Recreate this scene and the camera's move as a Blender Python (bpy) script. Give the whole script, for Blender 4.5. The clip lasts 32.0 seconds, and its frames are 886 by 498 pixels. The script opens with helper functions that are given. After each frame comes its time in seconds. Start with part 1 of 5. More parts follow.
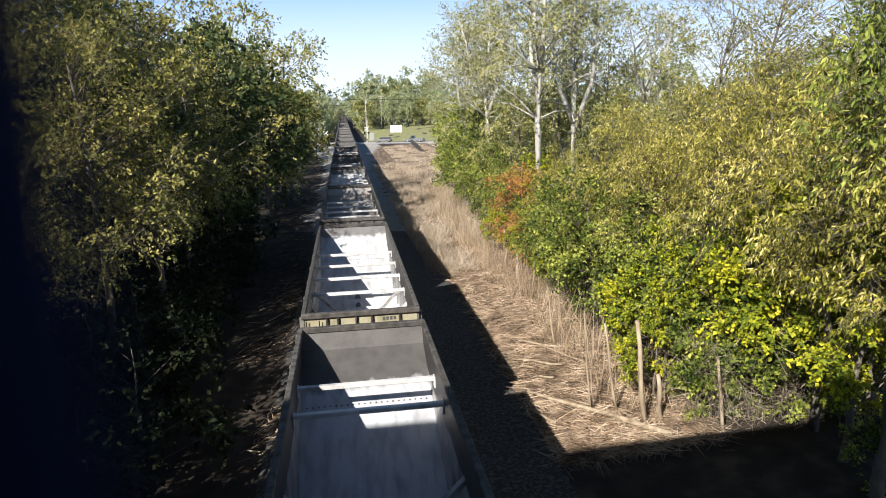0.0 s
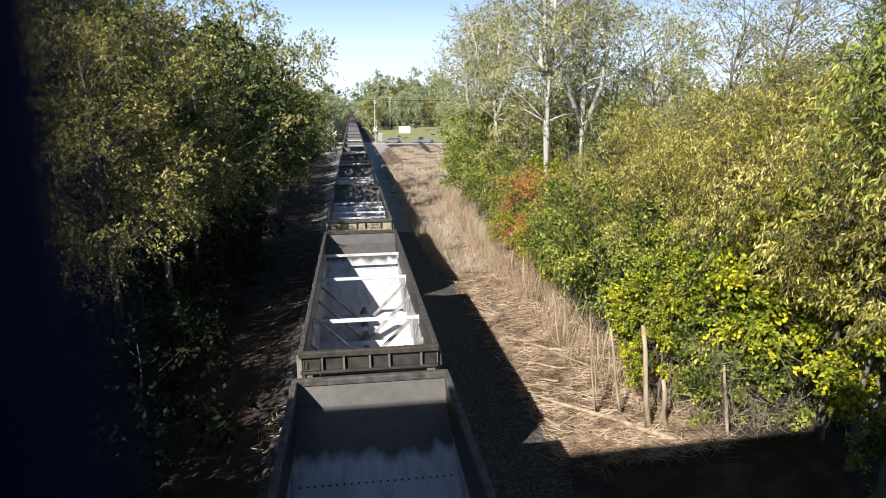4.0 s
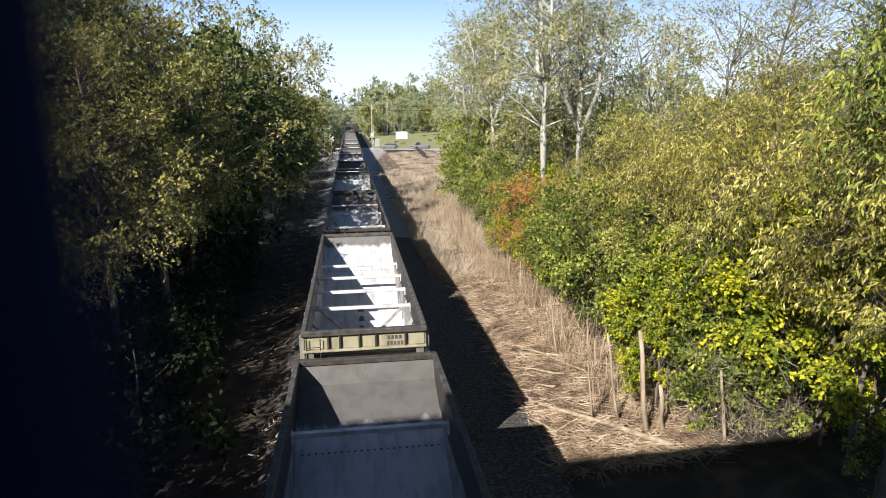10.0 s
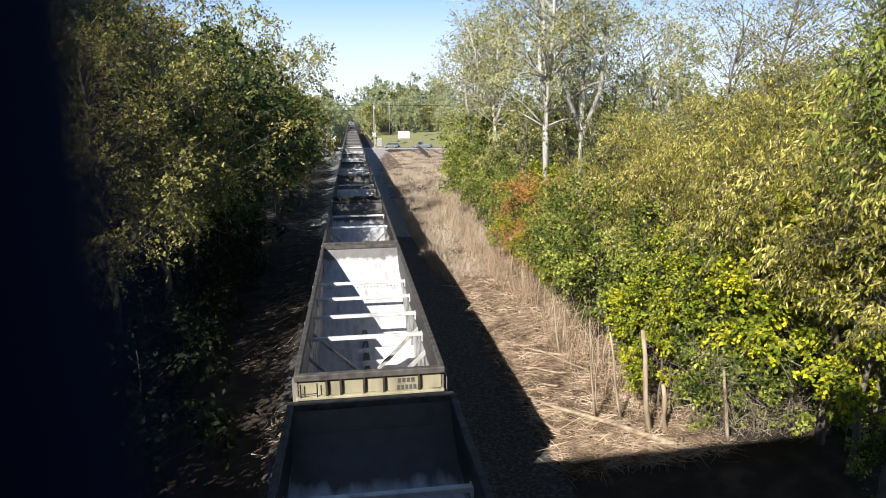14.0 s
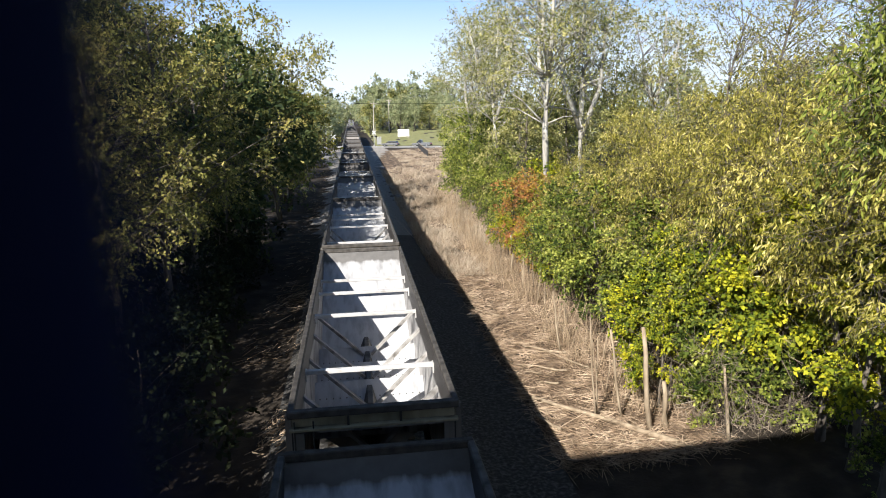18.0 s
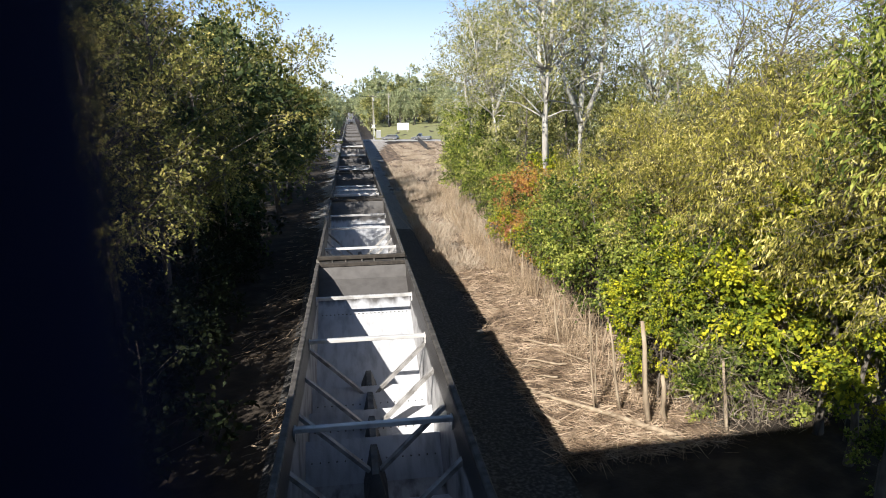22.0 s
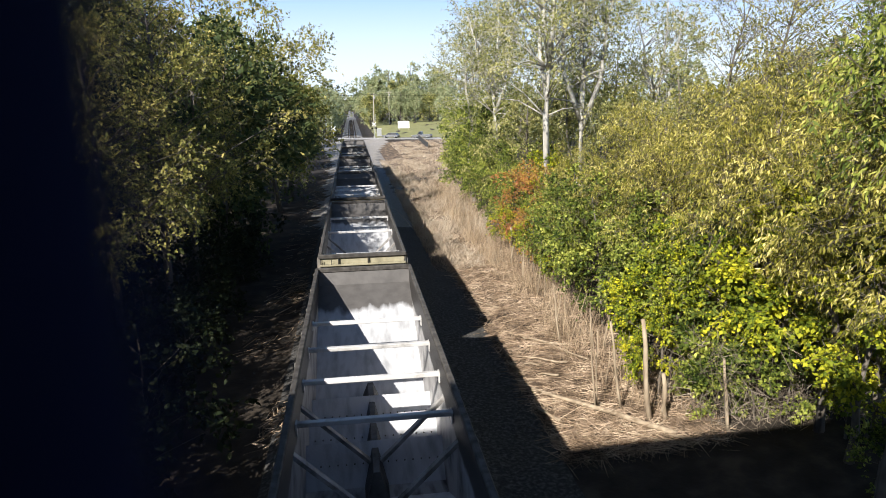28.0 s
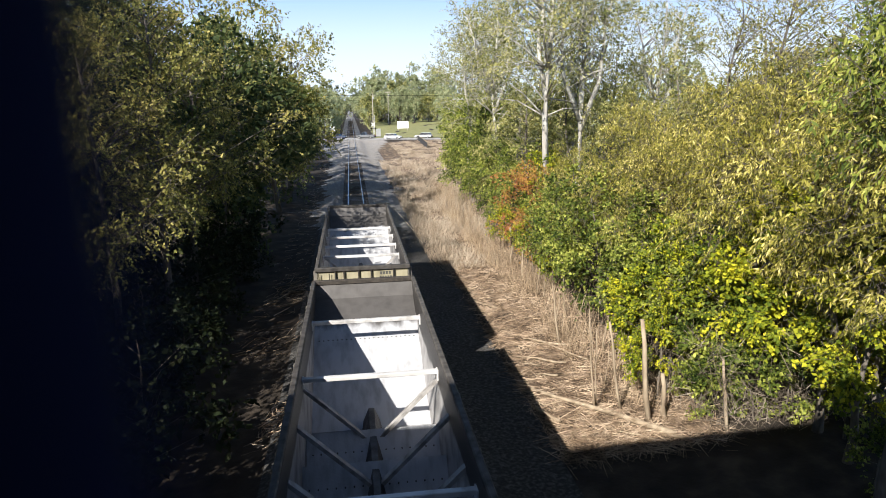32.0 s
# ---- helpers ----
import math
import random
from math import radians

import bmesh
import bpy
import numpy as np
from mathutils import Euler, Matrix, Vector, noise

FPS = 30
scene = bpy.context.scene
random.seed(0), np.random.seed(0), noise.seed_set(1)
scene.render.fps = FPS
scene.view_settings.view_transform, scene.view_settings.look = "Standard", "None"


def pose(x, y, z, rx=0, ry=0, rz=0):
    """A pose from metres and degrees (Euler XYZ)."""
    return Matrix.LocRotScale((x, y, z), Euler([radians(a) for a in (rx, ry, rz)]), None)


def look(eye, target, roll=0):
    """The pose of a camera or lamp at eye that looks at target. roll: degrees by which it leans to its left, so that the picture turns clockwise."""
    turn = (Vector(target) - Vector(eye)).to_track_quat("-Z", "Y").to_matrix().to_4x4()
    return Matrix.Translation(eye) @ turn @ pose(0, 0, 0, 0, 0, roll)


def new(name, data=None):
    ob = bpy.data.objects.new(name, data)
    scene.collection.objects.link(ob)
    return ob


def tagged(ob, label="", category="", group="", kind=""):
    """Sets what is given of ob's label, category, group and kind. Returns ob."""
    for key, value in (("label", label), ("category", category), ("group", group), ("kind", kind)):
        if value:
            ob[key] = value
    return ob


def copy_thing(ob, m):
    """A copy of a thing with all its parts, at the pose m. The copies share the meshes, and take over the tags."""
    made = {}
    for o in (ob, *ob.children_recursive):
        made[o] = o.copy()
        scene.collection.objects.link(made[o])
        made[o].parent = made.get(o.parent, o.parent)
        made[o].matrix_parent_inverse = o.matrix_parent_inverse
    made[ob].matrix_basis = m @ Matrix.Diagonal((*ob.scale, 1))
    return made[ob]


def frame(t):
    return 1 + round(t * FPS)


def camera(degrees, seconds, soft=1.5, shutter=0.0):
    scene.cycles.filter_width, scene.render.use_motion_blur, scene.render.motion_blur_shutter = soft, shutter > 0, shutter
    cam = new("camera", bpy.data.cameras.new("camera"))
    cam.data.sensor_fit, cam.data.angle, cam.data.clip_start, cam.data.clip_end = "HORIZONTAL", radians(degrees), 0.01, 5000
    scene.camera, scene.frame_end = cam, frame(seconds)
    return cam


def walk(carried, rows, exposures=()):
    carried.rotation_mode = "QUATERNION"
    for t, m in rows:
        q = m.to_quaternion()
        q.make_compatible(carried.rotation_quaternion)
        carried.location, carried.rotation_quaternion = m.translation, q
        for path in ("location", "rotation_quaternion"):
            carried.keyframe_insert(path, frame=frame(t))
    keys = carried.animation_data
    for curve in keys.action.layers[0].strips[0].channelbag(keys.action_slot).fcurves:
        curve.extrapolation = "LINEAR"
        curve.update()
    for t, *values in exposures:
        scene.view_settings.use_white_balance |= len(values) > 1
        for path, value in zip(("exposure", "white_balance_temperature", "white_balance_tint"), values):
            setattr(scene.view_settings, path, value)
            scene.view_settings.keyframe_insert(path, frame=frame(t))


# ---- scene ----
# ---- camera ----
cam = camera(67.2, 32.0, soft=0.95)
cam.data.dof.use_dof, cam.data.dof.focus_distance, cam.data.dof.aperture_fstop = True, 40.0, 2.7
EYE_Z = 9.8
PATH = [
    (0.0, -0.4016, -8.09, -12.14, -1.54), (0.5, -0.4016, -8.13, -12.21, -1.45), (1.0, -0.4015, -8.14, -12.22, -1.56),
    (1.5, -0.4014, -8.14, -12.36, -1.51), (2.0, -0.4014, -8.16, -12.44, -1.50), (2.5, -0.4015, -8.14, -12.29, -1.68),
    (3.0, -0.4017, -8.11, -12.15, -1.49), (3.5, -0.4019, -7.74, -12.23, -1.12), (5.5, -0.4027, -7.73, -10.89, 0.04),
    (6.0, -0.4026, -7.67, -11.65, -0.52), (6.5, -0.4026, -7.63, -12.24, -0.63), (7.0, -0.4025, -7.59, -11.99, -0.87),
    (7.5, -0.4025, -7.89, -11.45, -0.61), (8.0, -0.4024, -7.97, -11.30, -0.69), (8.5, -0.4026, -7.98, -11.33, -0.84),
    (9.0, -0.4029, -7.94, -11.38, -1.03), (9.5, -0.4031, -7.87, -11.53, -0.88), (10.0, -0.4033, -7.79, -11.54, -0.69),
    (10.5, -0.4036, -7.74, -11.38, -0.81), (11.0, -0.4037, -7.64, -11.54, -0.63), (11.5, -0.4039, -7.63, -11.48, -0.67),
    (12.0, -0.4040, -7.62, -11.54, -0.71), (12.5, -0.4042, -7.62, -11.52, -0.71), (13.0, -0.4044, -7.62, -11.58, -0.72),
    (13.5, -0.4045, -7.60, -11.61, -0.78), (14.0, -0.4046, -7.59, -11.59, -0.80), (14.5, -0.4047, -7.59, -11.47, -0.84),
    (16.5, -0.4052, -7.59, -11.71, -0.97), (17.0, -0.4053, -7.58, -11.79, -0.98), (17.5, -0.4054, -7.61, -11.72, -1.04),
    (18.0, -0.4055, -7.57, -11.75, -1.04), (18.5, -0.4056, -7.55, -11.75, -1.12), (19.0, -0.4058, -7.54, -11.81, -1.15),
    (19.5, -0.4059, -7.56, -11.86, -0.98), (20.0, -0.4060, -7.54, -11.88, -1.14), (20.5, -0.4061, -7.55, -11.71, -1.04),
    (21.0, -0.4061, -7.55, -11.77, -1.05), (21.5, -0.4058, -7.57, -12.13, -0.98), (22.0, -0.4055, -7.61, -12.28, -0.93),
    (22.5, -0.4052, -7.61, -12.35, -0.96), (23.0, -0.4050, -7.59, -12.44, -1.04), (23.5, -0.4048, -7.62, -12.68, -1.02),
    (24.0, -0.4046, -7.57, -12.43, -0.92), (24.5, -0.4044, -7.63, -12.00, -0.97), (25.0, -0.4041, -7.57, -12.42, -0.97),
    (25.5, -0.4038, -7.57, -12.42, -0.98), (27.5, -0.4052, -7.58, -12.28, -0.86), (28.0, -0.4055, -7.54, -12.44, -1.01),
    (28.5, -0.4054, -7.56, -12.44, -0.95), (29.0, -0.4052, -7.57, -12.41, -0.96), (29.5, -0.4051, -7.55, -12.42, -0.99),
    (30.0, -0.4050, -7.55, -12.45, -1.09), (30.5, -0.4049, -7.58, -12.40, -1.14), (31.0, -0.4048, -7.67, -12.29, -0.96),
    (31.5, -0.4047, -7.67, -12.30, -1.00), (32.0, -0.4046, -7.61, -12.42, -1.00),
]  # seconds, eye x, turn to the left, tilt up, lean


def eye_pose(x, turn, tilt, lean):
    """Camera pose from its place along the parapet, turn (left), tilt (up) and lean, in degrees."""
    a, b = radians(turn), radians(tilt)
    ahead = Vector((-math.sin(a) * math.cos(b), math.cos(a) * math.cos(b), math.sin(b)))
    eye = Vector((x, 0, EYE_Z))
    return look(eye, eye + ahead, lean)


walk(cam, [(t, eye_pose(x, a, b, c)) for t, x, a, b, c in PATH])

# ---- world, sun, exposure ----
SUN = Vector((-0.89, -1.11, 1.0)).normalized()          # towards the sun
elev = math.asin(SUN.z)
world = bpy.data.worlds.new("world")
scene.world = world
world.use_nodes = True
wn, wl = world.node_tree.nodes, world.node_tree.links
sky = wn.new("ShaderNodeTexSky")
sky.sky_type, sky.sun_disc = "NISHITA", False
sky.sun_elevation, sky.sun_rotation = elev, math.atan2(SUN.x, SUN.y)
sky.air_density, sky.dust_density, sky.ozone_density = 1.0, 0.3, 1.0
wn["Background"].inputs[1].default_value = 0.038
# bright thin haze low over the horizon, deeper blue above
co, sep, band, haze = wn.new("ShaderNodeTexCoord"), wn.new("ShaderNodeSeparateXYZ"), wn.new("ShaderNodeMapRange"), wn.new("ShaderNodeMix")
band.interpolation_type = "SMOOTHSTEP"
band.inputs[1].default_value, band.inputs[2].default_value, band.inputs[3].default_value, band.inputs[4].default_value = -0.02, 0.75, 0.92, 0.0
haze.data_type = "RGBA"
tone, rise = wn.new("ShaderNodeMix"), wn.new("ShaderNodeMapRange")
tone.data_type, rise.interpolation_type = "RGBA", "SMOOTHSTEP"
rise.inputs[1].default_value, rise.inputs[2].default_value = 0.03, 0.24
tone.inputs["A"].default_value, tone.inputs["B"].default_value = (14.5, 17.0, 20.0, 1), (3.4, 9.0, 21.0, 1)
wl.new(sep.outputs["Z"], rise.inputs[0])
wl.new(rise.outputs[0], tone.inputs["Factor"])
wl.new(tone.outputs["Result"], haze.inputs["B"])
wl.new(co.outputs["Generated"], sep.inputs[0])
wl.new(sep.outputs["Z"], band.inputs[0])
wl.new(band.outputs[0], haze.inputs["Factor"])
wl.new(sky.outputs[0], haze.inputs["A"])
wl.new(haze.outputs["Result"], wn["Background"].inputs[0])
sun = new("sun", bpy.data.lights.new("sun", "SUN"))
sun.data.energy, sun.data.angle, sun.data.color = 5.0, radians(0.53), (1.0, 0.945, 0.86)
sun.matrix_world = look(SUN * 100, (0, 0, 0))
scene.view_settings.exposure = 0.9


# ---- materials ----
def mat(name, stops, scale=6.0, rough=0.85, metal=0.0, bump=0.0, bump_scale=40.0, island=False, per_object=0.0, detail=6.0, translucent=0.0, spec=0.3, stretch=(1, 1, 1)):
    """A noise-driven surface: stops are (position, colour) on the ramp; island: the ramp is read by piece."""
    m = bpy.data.materials.new(name)
    m.use_nodes = True
    n, l = m.node_tree.nodes, m.node_tree.links
    bsdf = n["Principled BSDF"]
    bsdf.inputs["Roughness"].default_value, bsdf.inputs["Metallic"].default_value = rough, metal
    bsdf.inputs["Specular IOR Level"].default_value = spec
    co, mp, no = n.new("ShaderNodeTexCoord"), n.new("ShaderNodeMapping"), n.new("ShaderNodeTexNoise")
    mp.inputs["Scale"].default_value = stretch
    l.new(co.outputs["Object"], mp.inputs[0])
    l.new(mp.outputs[0], no.inputs["Vector"])
    no.inputs["Scale"].default_value, no.inputs["Detail"].default_value = scale, detail
    ramp = n.new("ShaderNodeValToRGB")
    while len(ramp.color_ramp.elements) < len(stops):
        ramp.color_ramp.elements.new(0.5)
    for e, (p, c) in zip(ramp.color_ramp.elements, stops):
        e.position, e.color = p, (*c, 1)
    fac = no.outputs["Fac"]
    if island:
        geo, mix = n.new("ShaderNodeNewGeometry"), n.new("ShaderNodeMath")
        mix.operation = "MULTIPLY_ADD"
        half = n.new("ShaderNodeMath")
        half.operation = "MULTIPLY"
        half.inputs[1].default_value = 0.46
        l.new(geo.outputs["Random Per Island"], half.inputs[0])
        l.new(fac, mix.inputs[0])
        mix.inputs[1].default_value = 1.6
        sub = n.new("ShaderNodeMath")
        sub.operation = "SUBTRACT"
        sub.inputs[1].default_value = 0.53
        l.new(half.outputs[0], sub.inputs[0])
        l.new(sub.outputs[0], mix.inputs[2])
        fac = mix.outputs[0]
    l.new(fac, ramp.inputs[0])
    colour = ramp.outputs[0]
    if per_object:
        info, hsv, mr = n.new("ShaderNodeObjectInfo"), n.new("ShaderNodeHueSaturation"), n.new("ShaderNodeMapRange")
        mr.inputs[3].default_value, mr.inputs[4].default_value = 1 - per_object, 1 + per_object
        l.new(info.outputs["Random"], mr.inputs[0])
        l.new(mr.outputs[0], hsv.inputs["Value"])
        l.new(colour, hsv.inputs["Color"])
        colour = hsv.outputs[0]
    l.new(colour, bsdf.inputs["Base Color"])
    if bump:
        nb, bp = n.new("ShaderNodeTexNoise"), n.new("ShaderNodeBump")
        nb.inputs["Scale"].default_value, nb.inputs["Detail"].default_value = bump_scale, 4
        l.new(mp.outputs[0], nb.inputs["Vector"])
        bp.inputs["Strength"].default_value, bp.inputs["Distance"].default_value = bump, 0.02
        l.new(nb.outputs["Fac"], bp.inputs["Height"])
        l.new(bp.outputs[0], bsdf.inputs["Normal"])
    if translucent:
        tr, ms = n.new("ShaderNodeBsdfTranslucent"), n.new("ShaderNodeMixShader")
        ms.inputs[0].default_value = translucent
        l.new(colour, tr.inputs[0])
        l.new(bsdf.outputs[0], ms.inputs[1])
        l.new(tr.outputs[0], ms.inputs[2])
        l.new(ms.outputs[0], n["Material Output"].inputs[0])
    return m


def leaf_mat(name, *colours):
    k = len(colours)
    return mat(name, [(0.12 + 0.76 * i / (k - 1), tuple(q * f for q, f in zip(c, (1.14, 1.09, 0.95)))) for i, c in enumerate(colours)], scale=0.7, rough=0.65, island=True, translucent=0.34, spec=0.22, detail=3)


LEAF_GREEN = leaf_mat("leaf_green", (0.022, 0.042, 0.011), (0.085, 0.125, 0.026), (0.25, 0.3, 0.06), (0.5, 0.53, 0.15))
# The next two leaf tones are darkened to stand for the wood's shade.
LEAF_DARK = leaf_mat("leaf_shaded_green", (0.02, 0.036, 0.018), (0.045, 0.07, 0.028), (0.09, 0.12, 0.045), (0.17, 0.18, 0.07))
LEAF_SHADE = leaf_mat("leaf_deep_shade_green", (0.008, 0.014, 0.008), (0.016, 0.026, 0.012), (0.024, 0.034, 0.015), (0.036, 0.042, 0.02))
LEAF_OLIVE = leaf_mat("leaf_olive", (0.04, 0.05, 0.012), (0.14, 0.145, 0.03), (0.39, 0.365, 0.08), (0.74, 0.67, 0.29))
LEAF_YELLOW = leaf_mat("leaf_yellow_green", (0.035, 0.065, 0.012), (0.13, 0.18, 0.02), (0.38, 0.41, 0.03), (0.65, 0.6, 0.05))
LEAF_ORANGE = leaf_mat("leaf_orange", (0.27, 0.25, 0.06), (0.42, 0.28, 0.07), (0.4, 0.17, 0.075), (0.27, 0.1, 0.065))
LEAF_GREY = leaf_mat("leaf_grey_green", (0.08, 0.1, 0.04), (0.195, 0.215, 0.08), (0.36, 0.365, 0.15), (0.57, 0.54, 0.28))
LEAF_BROWN = leaf_mat("leaf_brown", (0.055, 0.066, 0.022), (0.165, 0.18, 0.052), (0.32, 0.31, 0.1), (0.48, 0.42, 0.16))
# Far leaves are paled and greyed: distance haze put into their colour.
LEAF_FAR = leaf_mat("leaf_far_hazed", (0.22, 0.27, 0.17), (0.27, 0.32, 0.2), (0.34, 0.38, 0.24), (0.42, 0.43, 0.28))
BARK = mat("bark", [(0.3, (0.09, 0.075, 0.06)), (0.7, (0.2, 0.175, 0.145))], 7, 0.95, bump=0.8, bump_scale=30, stretch=(1, 1, 0.3))
BARK_PALE = mat("pale_bark", [(0.3, (0.28, 0.26, 0.22)), (0.65, (0.55, 0.53, 0.48))], 3, 0.9, bump=0.6, bump_scale=25, stretch=(1, 1, 0.4))
DEADWOOD = mat("dead_wood", [(0.3, (0.2, 0.15, 0.1)), (0.7, (0.44, 0.36, 0.26))], 5, 0.95, bump=0.6, bump_scale=40, stretch=(1, 1, 0.25))
TWIG = mat("dry_twigs", [(0.1, (0.08, 0.053, 0.035)), (0.45, (0.32, 0.228, 0.15)), (0.9, (0.72, 0.57, 0.42))], 1.3, 0.95, island=True)
STRAW = mat("dry_straw", [(0.1, (0.17, 0.12, 0.078)), (0.5, (0.38, 0.285, 0.19)), (0.9, (0.58, 0.46, 0.32))], 0.6, 0.95, island=True, translucent=0.15)
FIELD = mat("dry_field_grass", [(0.1, (0.24, 0.18, 0.13)), (0.5, (0.43, 0.35, 0.265)), (0.9, (0.58, 0.5, 0.4))], 0.35, 0.95, island=True, translucent=0.15)
FIELD_BED = mat("trodden_dry_litter", [(0.28, (0.04, 0.029, 0.021)), (0.5, (0.14, 0.1, 0.07)), (0.72, (0.36, 0.27, 0.195))], 1.6, 0.98, bump=1.0, bump_scale=12, detail=10)
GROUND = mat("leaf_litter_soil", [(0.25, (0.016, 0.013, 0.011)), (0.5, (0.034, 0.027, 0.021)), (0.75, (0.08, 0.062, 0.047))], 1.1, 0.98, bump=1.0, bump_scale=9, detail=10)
BALLAST = mat("ballast", [(0.25, (0.06, 0.057, 0.055)), (0.5, (0.2, 0.193, 0.19)), (0.8, (0.48, 0.465, 0.45))], 9, 0.95, bump=1.0, bump_scale=14, detail=8)
# Ballast with the near track's shade put into its dark colour.
BALLAST_SHADE = mat("shade_toned_ballast", [(0.25, (0.02, 0.019, 0.018)), (0.5, (0.05, 0.048, 0.046)), (0.8, (0.16, 0.154, 0.148))], 9, 0.95, bump=1.0, bump_scale=14, detail=8)
TWIG_GREY = mat("grey_twigs", [(0.1, (0.045, 0.036, 0.028)), (0.5, (0.16, 0.13, 0.1)), (0.9, (0.4, 0.34, 0.27))], 1.3, 0.95, island=True)
RAIL = mat("rail_steel", [(0.3, (0.14, 0.09, 0.06)), (0.7, (0.3, 0.24, 0.2))], 4, 0.4, metal=0.7)
RAIL_TOP = mat("polished_rail", [(0.3, (0.5, 0.5, 0.5)), (0.7, (0.7, 0.7, 0.7))], 3, 0.38, metal=1.0)
TIE = mat("creosoted_tie", [(0.3, (0.035, 0.028, 0.022)), (0.7, (0.11, 0.09, 0.07))], 5, 0.95, per_object=0.25, bump=0.6)
CONCRETE = mat("concrete", [(0.3, (0.3, 0.29, 0.27)), (0.7, (0.45, 0.43, 0.4))], 1.5, 0.9, bump=0.3)
GRASS = mat("mown_grass", [(0.3, (0.16, 0.17, 0.065)), (0.7, (0.3, 0.29, 0.13))], 0.5, 0.95, bump=0.6, bump_scale=8)
BLACK = mat("black_rubber", [(0.3, (0.006, 0.006, 0.007)), (0.7, (0.012, 0.012, 0.013))], 20, 0.9, spec=0.1)
GALV = mat("galvanised_steel", [(0.3, (0.4, 0.4, 0.4)), (0.7, (0.55, 0.55, 0.55))], 12, 0.5, metal=0.6)
WHITE = mat("white_paint", [(0.3, (0.72, 0.72, 0.7)), (0.7, (0.82, 0.82, 0.8))], 3, 0.5)


# ---- mesh helpers ----
def part(name, bm, material, parent=None, label=""):
    """Links a bmesh, or a ready mesh, as one object under parent."""
    if isinstance(bm, bmesh.types.BMesh):
        me = bpy.data.meshes.new(name)
        bm.to_mesh(me)
        bm.free()
    else:
        me = bm
    if material and not me.materials:
        me.materials.append(material)
    ob = new(name, me)
    if parent:
        ob.parent = parent
    if label:
        tagged(ob, label)
    return ob


def box(bm, x0, x1, y0, y1, z0, z1, bevel=0.0):
    """Adds a box, bevelled when asked."""
    r = bmesh.ops.create_cube(bm, size=1.0)
    for v in r["verts"]:
        v.co = Vector((x0 + (v.co.x + 0.5) * (x1 - x0), y0 + (v.co.y + 0.5) * (y1 - y0), z0 + (v.co.z + 0.5) * (z1 - z0)))
    if bevel:
        es = list({e for v in r["verts"] for e in v.link_edges})
        bmesh.ops.bevel(bm, geom=es, offset=bevel, segments=1, affect="EDGES")
    return bm


def boxes(*dims, bevel=0.0):
    bm = bmesh.new()
    for d in dims:
        box(bm, *d, bevel=bevel)
    return bm


def rod(bm, a, b, ra, rb=None, sides=6):
    """Adds a tapered rod from a to b."""
    a, b = Vector(a), Vector(b)
    rb = ra if rb is None else rb
    q = (b - a).to_track_quat("Z", "Y")
    ring = [[bm.verts.new(p + q @ Vector((r * math.cos(i * math.tau / sides), r * math.sin(i * math.tau / sides), 0))) for i in range(sides)] for p, r in ((a, ra), (b, rb))]
    for i in range(sides):
        j = (i + 1) % sides
        bm.faces.new((ring[0][i], ring[0][j], ring[1][j], ring[1][i]))
    bm.faces.new(ring[0][::-1])
    bm.faces.new(ring[1])
    return bm


def rods(*dims, sides=6):
    bm = bmesh.new()
    for d in dims:
        rod(bm, *d, sides=sides)
    return bm


def sheet(bm, pts, thick):
    """Adds a four-cornered plate of a thickness, grown away from its normal."""
    p = [Vector(c) for c in pts]
    nrm = (p[1] - p[0]).cross(p[2] - p[0]).normalized()
    top, low = [bm.verts.new(c) for c in p], [bm.verts.new(c - nrm * thick) for c in p]
    bm.faces.new(top)
    bm.faces.new(low[::-1])
    for i in range(len(p)):
        j = (i + 1) % len(p)
        bm.faces.new((low[i], low[j], top[j], top[i]))
    return bm


def quads_mesh(name, verts, k=4):
    """A mesh of separate k-cornered faces from an array (faces, k, 3)."""
    nf = len(verts)
    me = bpy.data.meshes.new(name)
    me.vertices.add(nf * k)
    me.vertices.foreach_set("co", np.ascontiguousarray(verts, dtype=np.float32).ravel())
    me.loops.add(nf * k)
    me.loops.foreach_set("vertex_index", np.arange(nf * k, dtype=np.int32))
    me.polygons.add(nf)
    me.polygons.foreach_set("loop_start", np.arange(0, nf * k, k, dtype=np.int32))
    me.update(calc_edges=True)
    return me


def unit(a):
    return a / np.maximum(np.linalg.norm(a, axis=-1, keepdims=True), 1e-9)


def slivers(rng, a, b, w):
    """Thin upright or lying blades from a to b as kites of width w."""
    d = unit(b - a)
    side = unit(np.cross(d, unit(rng.normal(size=a.shape)))) * np.asarray(w).reshape(-1, 1)
    return np.stack([a - side, a + side, b + side * 0.4, b - side * 0.4], 1)


# ---- ground ----
TRACK_X = -0.2                                            # middle of the track
ROAD_SKEW = 0.42                                         # the road crosses the track aslant


def ground_z(x, y):
    """Height of the ground: track bed, ditch beside it, banks under the woods, level at the road crossing."""
    x, y = np.asarray(x, float), np.asarray(y, float)
    ax = np.abs(x - TRACK_X)
    bed = np.interp(ax, [0, 1.75, 3.4, 5.0, 9.0, 14.0, 60.0], [0.1, 0.1, -0.42, -0.55, -0.35, 0.1, 0.6])
    rough = 0.05 * np.sin(1.7 * x + 0.6 * y) * np.sin(1.1 * y - 0.4 * x) + 0.03 * np.sin(3.9 * x) * np.sin(3.1 * y + x)
    rough = rough * np.clip((ax - 2.6) / 2.0, 0, 1)
    at_road = np.exp(-(((y + ROAD_SKEW * x - 190.6) / 9.0) ** 4)) * (ax < 80)
    return (bed + rough) * (1 - at_road) + 0.16 * at_road


